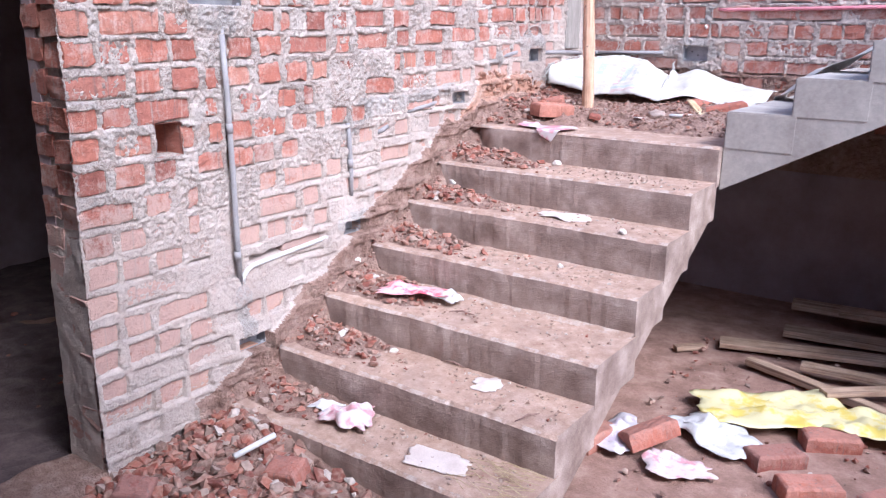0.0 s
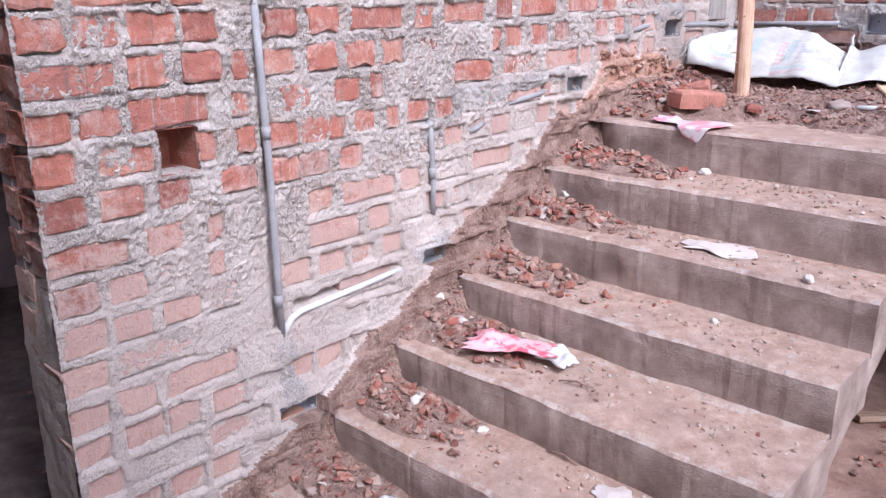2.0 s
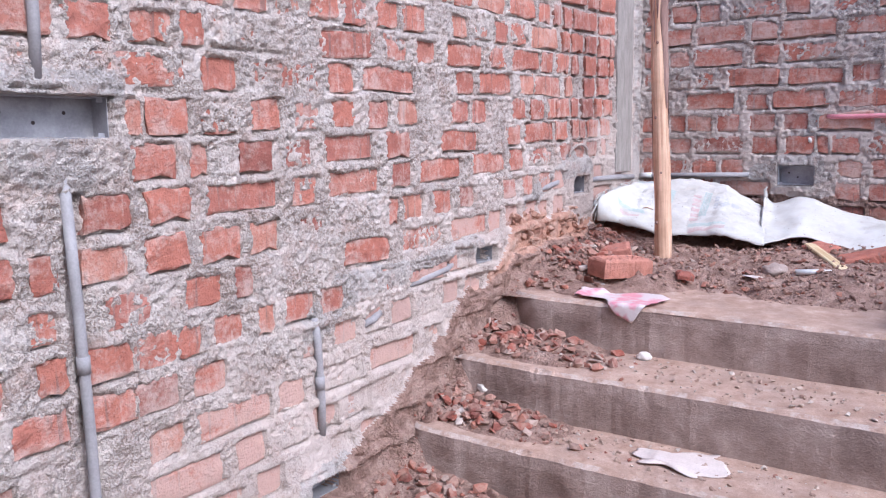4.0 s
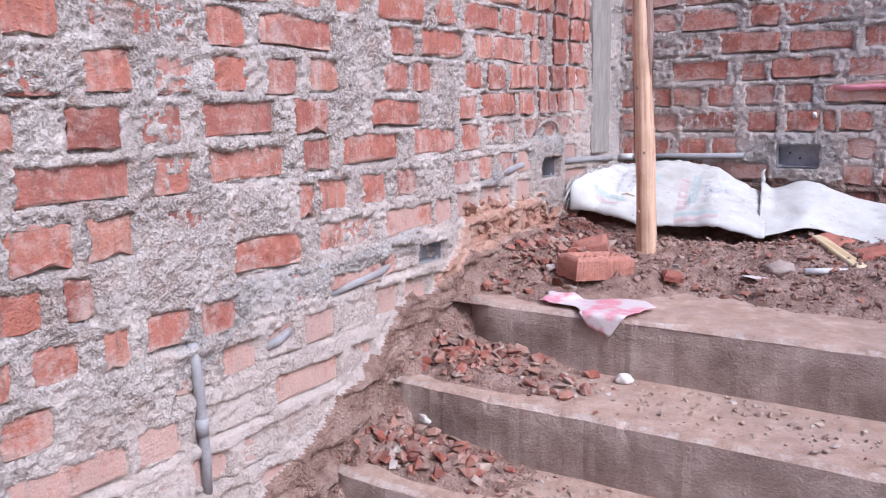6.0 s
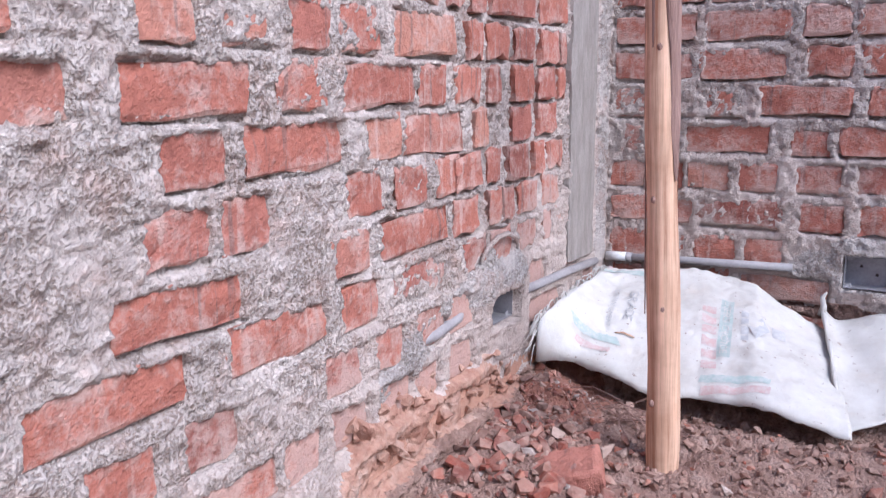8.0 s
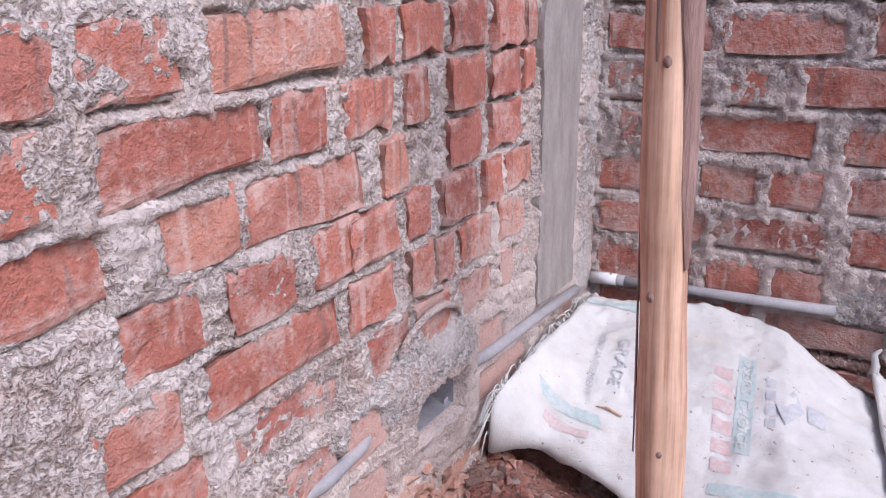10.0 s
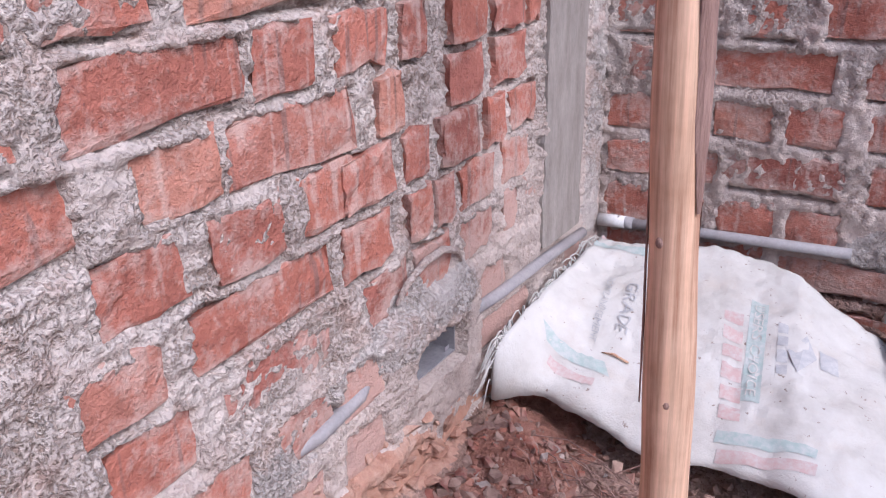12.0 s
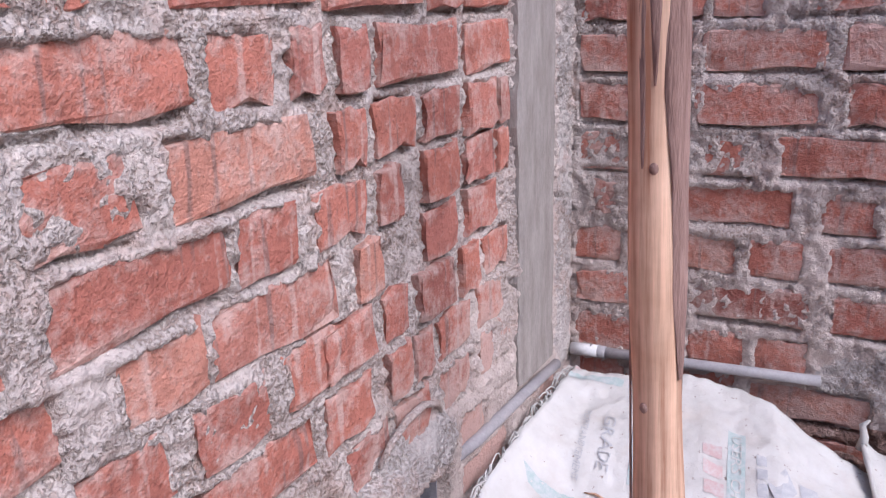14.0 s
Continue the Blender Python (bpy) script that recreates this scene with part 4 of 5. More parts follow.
for _ in range(3000):
    x, y = chip_rng.uniform(0.03, STAIR_W - 0.05), 4.12 + 1.4 * chip_rng.random() ** 0.8
    s = chip_rng.choice((0.004, 0.005, 0.006, 0.008, 0.010, 0.013, 0.017)) * (1.0 if y > 4.34 or x < 0.4 else 0.5)
    places.append((x, y, float(landing_height(np.array(x), np.array(y))), s))
scatter("soil_clods", places, CLODS, "crumbly clods of red-brown soil on the landing", 51)
places = []
for _ in range(260):
    x, y = abs(chip_rng.gauss(0.2, 0.11)) + 0.02, chip_rng.gauss(4.45, 0.2)
    if 4.12 < y < 5.1:
        places.append((x, y, float(landing_height(np.array(x), np.array(y))), chip_rng.choice((0.008, 0.011, 0.015, 0.02, 0.03))))
for _ in range(60):
    x, y = chip_rng.uniform(0.6, 1.45), chip_rng.uniform(4.4, 5.1)
    places.append((x, y, float(landing_height(np.array(x), np.array(y))), chip_rng.choice((0.008, 0.012, 0.016, 0.024))))
scatter("rubble", places, RUBBLE, "broken brick pieces lying on the landing soil", 52)


def foot_height(x, y):
    return 0.02 + 0.13 * math.exp(-((x - 0.25) / 0.35) ** 2 - ((y - 2.05) / 0.3) ** 2) + 0.05 * math.exp(-((x - 0.55) / 0.5) ** 2 - ((y - 1.6) / 0.4) ** 2)


def foot_soil(U, V):
    h = 0.02 + 0.13 * np.exp(-((U - 0.25) / 0.35) ** 2 - ((V - 2.05) / 0.3) ** 2) + 0.05 * np.exp(-((U - 0.55) / 0.5) ** 2 - ((V - 1.6) / 0.4) ** 2)
    rim = np.clip(np.minimum.reduce([1.75 - U, V - 0.75, U + 0.35]) / 0.25, 0, 1)
    return (h + (fbm(U, V, 10, 3, 4) - 0.5) * 0.05) * rim - 0.05 * (1 - rim)


soil_patch("loose_soil", -0.0, 1.8, 0.7, 2.2, 0.02, foot_soil, SOIL, "red-brown soil under the rubble at the stair foot")
places = []
for _ in range(1500):
    x, y = 0.02 + abs(chip_rng.gauss(0.4, 0.38)), chip_rng.gauss(1.7, 0.34)
    if x < 1.5 and 0.9 < y < NOSE[0] - 0.0 - (0.0 if x > 0.25 else -0.2):
        places.append((x, y, foot_height(x, y), chip_rng.choice((0.01, 0.013, 0.017, 0.022, 0.03, 0.042))))
scatter("rubble", places, RUBBLE, "heap of broken red brick at the stair foot", 53)
places = [(chip_rng.uniform(1.4, 3.2), chip_rng.uniform(2.2, 4.6), 0.01, chip_rng.choice((0.006, 0.01, 0.014, 0.02))) for _ in range(420)]
places += [(chip_rng.uniform(-2.2, -0.1), chip_rng.uniform(0.4, 3.4), 0.01, chip_rng.choice((0.006, 0.012, 0.02, 0.03))) for _ in range(260)]
scatter("rubble", places, RUBBLE, "small brick crumbs trodden into the soil", 54)


def stone(name, x, y, z, size, material, label, seed, flat=0.6):
    bm = bmesh.new()
    bmesh.ops.create_icosphere(bm, subdivisions=3, radius=1.0)
    for p in bm.verts:
        d = p.co.normalized()
        f = 0.85 + 0.35 * noise.noise(d * 1.3 + Vector((seed, 0, 0))) + 0.1 * noise.noise(d * 4 + Vector((0, seed, 0)))
        p.co = Vector((d.x * 1.25, d.y * 0.9, d.z * flat)) * f * size
    ob = bm_object(name, bm, material, True)
    ob.matrix_basis = pose(x, y, z + size * flat * 0.6, 0, 0, seed * 47)
    return tagged(ob, label, "stone")


stone("stone", 0.94, 4.66, 1.285, 0.05, STONE, "rounded brown-grey stone on the landing soil", 1)
stone("stone", 0.11, 4.98, 1.31, 0.03, STONE, "small brown stone beside the sack's frayed end", 2)
for sx, sy, sz, ss, sd in ((0.03, 3.00, 0.60, 0.026, 3), (0.19, 2.97, 0.54, 0.026, 4), (0.55, 2.66, 0.34, 0.02, 5), (0.27, 2.62, 0.37, 0.022, 6), (0.16, 3.68, 0.93, 0.028, 7), (0.66, 4.02 - 0.06, 1.055, 0.024, 8), (0.42, 3.31 + 0.1, 0.70, 0.018, 9), (1.30, 3.42, 0.87, 0.024, 10), (1.05, 3.30, 0.69, 0.016, 11), (0.90, 5.02, 1.30, 0.02, 12)):
    stone("stone", sx, sy, sz, ss, PALE_STONE, "pale lump of broken mortar lying on a step", sd, 0.75)


# ---- loose bricks ----
def loose_brick(x, y, z, turn, label, tilt=(0, 0), frog=False, dims=(0.23, 0.112, 0.076), seed=1, material=None):
    """A whole brick with worn arrises; frog: the sunk panel with raised marks on its top."""
    r = random.Random(seed)
    L, W, Hh = dims
    bm = bmesh.new()
    nx, ny = 26, 14
    top = {}
    for i in range(nx + 1):
        for j in range(ny + 1):
            u, v = i / nx, j / ny
            px, py = (u - 0.5) * L, (v - 0.5) * W
            d = min(u * L, (1 - u) * L, v * W, (1 - v) * W)
            zz = Hh - max(0.0, 0.008 - d) * 0.8 + (float(fbm(px + seed, py, 40, 3)) - 0.5) * 0.006
            if frog and abs(u - 0.5) < 0.36 and abs(v - 0.5) < 0.3:
                zz -= 0.012
                if abs(v - 0.5) < 0.17 and (int(u * 26) % 4 in (1, 2)) and (int(v * 14) + int(u * 26) // 4) % 3:
                    zz += 0.010
            top[i, j] = bm.verts.new((px, py, zz))
    for i in range(nx):
        for j in range(ny):
            bm.faces.new((top[i, j], top[i + 1, j], top[i + 1, j + 1], top[i, j + 1]))
    rim = [top[i, 0] for i in range(nx + 1)] + [top[nx, j] for j in range(1, ny + 1)] + [top[i, ny] for i in range(nx - 1, -1, -1)] + [top[0, j] for j in range(ny - 1, 0, -1)]
    last = rim
    for h, out in ((Hh - 0.012, 0.003), (Hh * 0.5, 0.004), (0.0, 0.002)):
        ring = []
        for p in rim:
            o = Vector((p.co.x, p.co.y, 0))
            o = o + Vector((math.copysign(out, o.x) if abs(abs(o.x) - L / 2) < 1e-4 else 0, math.copysign(out, o.y) if abs(abs(o.y) - W / 2) < 1e-4 else 0, 0))
            ring.append(bm.verts.new((o.x + r.uniform(-0.001, 0.001), o.y + r.uniform(-0.001, 0.001), h)))
        n = len(ring)
        for a in range(n):
            b = (a + 1) % n
            bm.faces.new((last[a], ring[a], ring[b], last[b]))
        last = ring
    bm.faces.new(list(reversed(last)))
    bmesh.ops.recalc_face_normals(bm, faces=bm.faces)
    ob = bm_object("brick", bm, material or BRICK_LOOSE)
    ob.matrix_basis = pose(x, y, z, tilt[0], tilt[1], turn)
    return tagged(ob, label, "brick")


LB = "loose red brick lying on the ground rubble"
loose_brick(0.408, 4.344, 1.278, 59, "whole red brick with stamped frog lying on the landing", (2, 3), True, seed=2, material=BRICK_RED)
loose_brick(0.30, 4.56, 1.29, 20, "broken red brick half sunk in the landing soil", (8, -14), dims=(0.15, 0.11, 0.075), seed=3, material=BRICK_RED)
loose_brick(0.645, 4.44, 1.272, 30, "small broken piece of red brick on the landing", (6, 8), dims=(0.06, 0.045, 0.03), seed=4, material=BRICK_RED)
loose_brick(1.26, 4.98, 1.285, 25, "dark red brick leaning beside the upper flight", (0, -12), seed=5, material=BRICK_RED)
loose_brick(1.04, 5.10, 1.29, -30, "broken red brick piece in the landing soil", (10, 8), dims=(0.12, 0.1, 0.07), seed=6, material=BRICK_RED)
loose_brick(1.63, 3.12, 0.045, 52, "dusty red brick tilted on plastic bags", (-16, -14), seed=7)
loose_brick(2.10, 3.31, 0.0, 48, LB, (0, 3), seed=8)
loose_brick(2.26, 3.62, 0.0, 30, LB, (3, 0), seed=9)
loose_brick(2.27, 3.14, 0.0, 38, LB, (2, 2), seed=10)
loose_brick(2.55, 3.22, 0.0, 60, LB, (0, 2), seed=11)
loose_brick(1.40, 3.02, 0.0, 80, "dark red brick on the soil beside the stair", (0, 2), seed=12)
loose_brick(0.24, 1.50, 0.05, 35, "broken red brick in the rubble heap", (12, 6), dims=(0.13, 0.11, 0.076), seed=13)
loose_brick(0.82, 1.62, 0.05, -20, "broken red brick in the rubble heap", (-10, 9), dims=(0.16, 0.11, 0.076), seed=14)
loose_brick(0.62, 1.92, 0.07, 15, "broken red brick in the rubble heap", (14, -7), dims=(0.14, 0.11, 0.076), seed=15)

# ---- wooden prop post ----
post = thing("wooden_post", pose(0.447, 4.75, 1.262, 0, -2.2, 0), "peeled eucalyptus prop standing upright in the landing soil", "post")
pts, rad = [], []
for k in range(44):
    zz = k * 0.038
    pts.append((0.004 * math.sin(zz * 5), 0.005 * math.cos(zz * 4), zz))
    rad.append(0.0352 + 0.0015 * math.sin(zz * 17) + 0.002 * math.sin(zz * 6.1) + (0.002 if k == 0 else 0))
v_, f_ = tube(pts, rad, 28)
for q in v_:
    a = math.atan2(q.y, q.x)
    s = 1 + 0.035 * noise.noise(Vector((math.cos(a) * 2, math.sin(a) * 2, q.z * 3)))
    q.x, q.y = q.x * s, q.y * s
under(mesh_object("trunk", v_, f_, POST_WOOD, True), post, "pale peeled wood with streaked grain")


def bark_strip(a0, a1, z0, z1, seed):
    verts, faces = [], []
    n, mrows = 7, int((z1 - z0) / 0.03)
    for j in range(mrows + 1):
        zz = z0 + (z1 - z0) * j / mrows
        fade = min(1, j / 4, (mrows - j) / 4)
        w0 = a0 + 0.35 * (float(fbm(zz, seed, 5, 3)) - 0.5) + (1 - fade) * (a1 - a0) * 0.4
        w1 = a1 + 0.45 * (float(fbm(zz, seed + 9, 5, 3)) - 0.5) - (1 - fade) * (a1 - a0) * 0.4
        for i in range(n + 1):
            a = w0 + (w1 - w0) * i / n
            rr = 0.0352 + 0.0022 * math.sin(math.pi * i / n) ** 0.5 + 0.0015 * float(fbm(zz, a, 30, 2))
            verts.append((rr * math.cos(a), rr * math.sin(a), zz))
    for j in range(mrows):
        for i in range(n):
            p = j * (n + 1) + i
            faces.append((p, p + 1, p + n + 2, p + n + 1))
    return mesh_object("bark_strip", verts, faces, BARK, True)


for a0, a1, z0, z1, sd in ((3.1, 3.55, 0.4, 1.62, 1), (3.3, 4.2, 0.8, 1.62, 2), (5.45, 6.4, 0.7, 1.62, 3), (0.75, 2.5, 0.1, 1.62, 4), (4.1, 4.6, 0.98, 1.62, 5), (5.15, 5.6, 0.95, 1.62, 6), (4.5, 5.3, 1.08, 1.62, 7)):
    under(bark_strip(a0, a1, z0, z1, sd), post, "flaking dark brown bark")
for ang, zz in ((5.0, 0.42), (4.4, 0.66), (4.75, 0.98), (4.3, 0.2), (4.9, 1.25)):
    bm = bmesh.new()
    bmesh.ops.create_uvsphere(bm, u_segments=10, v_segments=6, radius=0.0065)
    for q in bm.verts:
        q.co = Vector((q.co.x, q.co.y, q.co.z * 1.3)) + Vector((0.0345 * math.cos(ang), 0.034 * math.sin(ang), zz))
    part("knot", bm, BARK, post, "dark knot in the wood", True)

# ---- electrical boxes and conduits ----
DARK = simple("dark_hollow", [(0.3, (0.05, 0.04, 0.04)), (0.7, (0.09, 0.07, 0.07))], 30)


def wall_box(u0, u1, z0, z1, m, label, deep=0.055, rim=0.004, knocks=3):
    """An open steel switch box sunk in a wall; (depth, u, z) mapped by m, with its mortar lip."""
    e = thing("switch_box", IDENT, label, "switch box", "switch boxes in the walls")
    t = 0.0025
    pieces = [("back_plate", (-deep, -deep + t, u0, u1, z0, z1)), ("top_plate", (-deep, rim, u0, u1, z1 - t, z1)), ("bottom_plate", (-deep, rim, u0, u1, z0, z0 + t)), ("side_plate", (-deep, rim, u0, u0 + t, z0 + t, z1 - t)), ("side_plate", (-deep, rim, u1 - t, u1, z0 + t, z1 - t))]
    for nm, d in pieces:
        bm = box_bm(*d)
        bm.transform(m)
        part(nm, bm, STEEL, e)
    h = z1 - z0
    for k in range(knocks):
        uu = u0 + (u1 - u0) * (0.25 + 0.25 * k)
        bm = bmesh.new()
        bmesh.ops.create_circle(bm, cap_ends=True, segments=10, radius=h * 0.05)
        bm.transform(m @ Matrix.Translation((-deep + t + 0.001, uu, z0 + h * (0.5 + 0.12 * (-1) ** k))) @ Matrix.Rotation(radians(90), 4, "Y"))
        part("screw_hole", bm, DARK, e, "dark screw hole")
    for uu in (u0 + 0.012, u1 - 0.012):
        for zz in (z0 + 0.006, z1 - 0.006):
            bm = box_bm(rim - 0.012, rim - 0.010, uu - 0.008, uu + 0.008, zz - 0.006, zz + 0.006, 0.001)
            bm.transform(m)
            part("fixing_lug", bm, STEEL, e)
    return e


wall_box(*BOXES_LEFT[0], IDENT, "open grey steel switch box set in the brick wall")
for bx in BOXES_LEFT[1:]:
    wall_box(*bx, IDENT, "small open steel box low in the wall, mortar round it", knocks=2)
wall_box(*BOX_E, TO_BACK, "small open steel box in the back wall", knocks=2)


def conduit(points, label, material=GREY_PVC, radius=0.0125, couplers=()):
    e = thing("conduit_pipe", IDENT, label, "pipe", "conduits chased into the walls")
    pv, pf = tube(points, radius, 14)
    under(mesh_object("tube", pv, pf, material, True), e)
    for c, d in couplers:
        a, b = Vector(c) - Vector(d) * 0.02, Vector(c) + Vector(d) * 0.02
        pv, pf = tube([a, b], radius * 1.22, 14)
        under(mesh_object("coupler", pv, pf, material, True), e)
    return e


UPZ, ALY = (0, 0, 1), (0, 1, 0)
conduit([(0.004, 2.222, 1.78), (0.012, 2.228, 1.5), (0.011, 2.236, 1.2), (0.012, 2.238, 0.9), (0.006, 2.248, 0.66)], "grey conduit running down the brick wall", couplers=[((0.011, 2.232, 1.36), UPZ), ((0.0115, 2.237, 0.8), UPZ)])
conduit([(0.004, 2.18, 1.98), (0.012, 2.18, 2.1), (0.016, 2.178, 2.5), (0.016, 2.175, 2.75)], "grey conduit above the switch box")
conduit([(0.006, 2.262, 0.66), (0.009, 2.268, 0.70), (0.018, 2.285, 0.728), (0.020, 2.32, 0.742), (0.02, 2.5, 0.755), (0.012, 2.80, 0.772)], "pale conduit bent along the wall to a box", WHITE_PVC, 0.011)
conduit([(0.004, 2.972, 1.32), (0.012, 2.975, 1.25), (0.012, 2.985, 1.05), (0.002, 2.992, 0.94)], "short grey conduit showing through the mortar", couplers=[((0.012, 2.98, 1.12), UPZ)])
conduit([(-0.02, 3.44, 1.335), (0.002, 3.53, 1.351), (0.003, 3.68, 1.368), (-0.02, 3.76, 1.38)], "pale conduit exposed in a broken chase", GREY_PVC)
conduit([(-0.004, 3.20, 1.25), (0.007, 3.24, 1.262), (-0.004, 3.29, 1.275)], "short exposed end of conduit in mortar", GREY_PVC)
conduit([(-0.02, 4.41, 1.61), (0.003, 4.48, 1.621), (0.004, 4.58, 1.636), (-0.02, 4.64, 1.645)], "pale conduit exposed in a broken chase", GREY_PVC)
conduit([(-0.002, 4.90, 1.628), (0.016, 5.02, 1.632), (0.018, 5.25, 1.63), (0.02, 5.47, 1.622)], "grey conduit running to the wall corner")
conduit([(0.035, BACK - 0.018, 1.622), (0.3, BACK - 0.02, 1.63), (0.60, BACK - 0.016, 1.636)], "grey conduit along the foot of the back wall", couplers=[((0.09, BACK - 0.018, 1.624), (1, 0, 0))])
pv, pf = tube([(0.02, BACK - 0.018, 1.6215), (0.09, BACK - 0.018, 1.624)], 0.0158, 14)
tagged(mesh_object("pipe_socket", pv, pf, WHITE_PVC, True), "white plastic socket on the conduit's end", "pipe")
conduit([(0.955, BACK + 0.002, 1.925), (1.02, BACK - 0.012, 1.922), (1.6, BACK - 0.015, 1.93), (2.6, BACK - 0.014, 1.95)], "pink plastic conduit on the back wall", PINK_PVC, 0.011)
conduit([(0.885, BACK + 0.03, 1.802), (0.885, BACK - 0.004, 1.806), (0.884, BACK - 0.022, 1.818)], "short white conduit end poking from the back wall", WHITE_PVC, 0.009)
conduit([(0.45, 1.80, 0.165), (0.475, 1.99, 0.185)], "short offcut of white pipe on the rubble", WHITE_PVC, 0.012)
conduit([(1.02, 4.66, 1.30), (1.14, 4.72, 1.30)], "short offcut of white pipe on the landing", WHITE_PVC, 0.011)

# ---- concrete corner column and mortar fillet ----
bm = bmesh.new()
NC = 60
rows = []
for i in range(NC + 1):
    z = 1.655 + (TOP - 1.655) * i / NC
    w0 = COLUMN[0] + (float(fbm(z, 1.0, 14, 4)) - 0.5) * 0.03
    w1 = COLUMN[1] + (float(fbm(z, 5.0, 14, 4)) - 0.5) * 0.03
    rows.append([bm.verts.new(p) for p in ((-0.05, w0, z), (0.014, w0 + 0.004, z), (0.019, w0 + 0.02, z), (0.02, (w0 + w1) / 2, z), (0.019, w1 - 0.02, z), (0.012, w1 - 0.003, z), (-0.05, w1, z))])
for i in range(NC):
    for j in range(6):
        bm.faces.new((rows[i][j], rows[i][j + 1], rows[i + 1][j + 1], rows[i + 1][j]))
bm.faces.new(rows[0])
bmesh.ops.recalc_face_normals(bm, faces=bm.faces)
tagged(bm_object("column", bm, COLUMN_CONCRETE, False), "board-marked grey concrete corner column", "column", kind="structure")
v_, f_ = tube([(0.012, 4.68, 1.752), (0.02, 4.70, 1.782), (0.022, 4.75, 1.803), (0.022, 4.81, 1.805), (0.02, 4.86, 1.786), (0.01, 4.89, 1.755)], [0.004, 0.006, 0.007, 0.007, 0.006, 0.004], 8)
tagged(mesh_object("mortar_bead", v_, f_, MORTAR, True), "curved raised bead of mortar above the box", "mortar")

# ---- sacks, sheets, bags, papers ----
def print_material(name, col, strength=0.7):
    m, nt, b = mat_new(name, 0.6)
    n = noise_node(nt, place(nt), 70, 4, 0.7)
    nt.links.new(mix(nt, ramp(nt, n, [(0.35, grey(1 - strength)), (0.6, grey(1))]), (0.55, 0.54, 0.53), col), b.inputs["Base Color"])
    return m


INK_RED = print_material("faded_red_ink", (0.52, 0.37, 0.35))
INK_GREEN = print_material("faded_green_ink", (0.37, 0.45, 0.43))
INK_GREY = print_material("faded_grey_ink", (0.42, 0.42, 0.435))


def sack_at(u, v):
    """The big sack: u along the wall, v from its front edge to the wall."""
    fx = 0.03 + 0.79 * u
    bx = 0.045 + 0.67 * u
    fy = 5.065 - 0.05 * u - 0.03 * float(fbm(u, 7.0, 8, 2)) - 0.09 * math.exp(-(u / 0.06) ** 2) + 0.012 * math.sin(u * 13)
    by = 5.55 - 0.022 * math.sin(u * 9) - 0.02 * float(fbm(u, 2.0, 9, 2)) - 0.12 * max(0, u - 0.75)
    fz = 1.405 - 0.035 * u + 0.012 * math.sin(u * 9 + 1) + 0.02 * math.exp(-(u / 0.08) ** 2)
    bz = 1.592 + 0.012 * math.sin(u * 9 - 2.2) - 0.45 * max(0, u - 0.7)
    s = v ** (0.9 - 0.76 * math.exp(-u / 0.13))
    fx += 0.012 * (float(fbm(v, 5.0, 9, 3)) - 0.3) * max(0, 1 - u / 0.1)
    x, y, z = fx + (bx - fx) * v, fy + (by - fy) * v, fz + (bz - fz) * s
    z += 0.006 * math.sin(math.pi * v) + 0.02 * (float(fbm(x, y, 6, 2, 3)) - 0.5)
    z += 0.026 * (0.22 - abs(float(fbm(x * 0.7 + y, y - x * 0.6, 9, 2, 8)) - 0.5)) + 0.016 * (0.2 - abs(float(fbm(x - y, y + x, 24, 2, 31)) - 0.5))
    z -= 0.012 * max(0, 1 - v / 0.03)
    return Vector((x, y, z))


sack = thing("cement_sack", IDENT, "empty white woven cement sack with faded print", "sack")
under(sheet("sack_cloth", 90, 56, sack_at, SACK, 0.003), sack)


def on_sack(x, y, lift=0.0035):
    """The sack's surface over the plan place (x, y)."""
    u, v = (x - 0.03) / 0.75, (y - 5.03) / 0.53
    for _ in range(12):
        p = sack_at(u, v)
        u, v = min(1, max(0, u + (x - p.x) / 0.75)), min(1, max(0, v + (y - p.y) / 0.53))
    p = sack_at(u, v)
    return p + Vector((0, -0.3, 0.95)) * lift


def print_patch(x0, x1, y0, y1, material, slant=0.0, nx=14, ny=14):
    verts, faces = [], []
    for j in range(ny + 1):
        for i in range(nx + 1):
            verts.append(on_sack(x0 + (x1 - x0) * i / nx + slant * (1 - j / ny), y0 + (y1 - y0) * j / ny, 0.003))
    for j in range(ny):
        for i in range(nx):
            p = j * (nx + 1) + i
            faces.append((p, p + 1, p + nx + 2, p + nx + 1))
    under(mesh_object("printed_patch", verts, faces, material, True), sack, "faded printed panel")


def print_words(text, x, y, length, height, material, slant=0.15):
    """Words that run from the wall towards the front edge, laid on the cloth."""
    cu = bpy.data.curves.new("words", "FONT")
    cu.body, cu.align_x, cu.align_y, cu.resolution_u = text, "CENTER", "CENTER", 2
    tmp = bpy.data.objects.new("words", cu)
    scene.collection.objects.link(tmp)
    bpy.context.view_layer.update()
    me = bpy.data.meshes.new_from_object(tmp.evaluated_get(bpy.context.evaluated_depsgraph_get()))
    bpy.data.objects.remove(tmp)
    bm = bmesh.new()
    bm.from_mesh(me)
    w = max(p.co.x for p in bm.verts) - min(p.co.x for p in bm.verts)
    h = max(p.co.y for p in bm.verts) - min(p.co.y for p in bm.verts)
    bmesh.ops.triangulate(bm, faces=bm.faces)
    for _ in range(2):
        es = [e for e in bm.edges if e.calc_length() * length / w > 0.008]
        if es:
            bmesh.ops.subdivide_edges(bm, edges=es, cuts=1)
            bmesh.ops.triangulate(bm, faces=bm.faces)
    for p in bm.verts:
        a, b = p.co.x / w * length, p.co.y / h * height
        p.co = on_sack(x + b + slant * a, y - a, 0.005)
    part("lettering", bm, material, sack, "faded printed lettering")


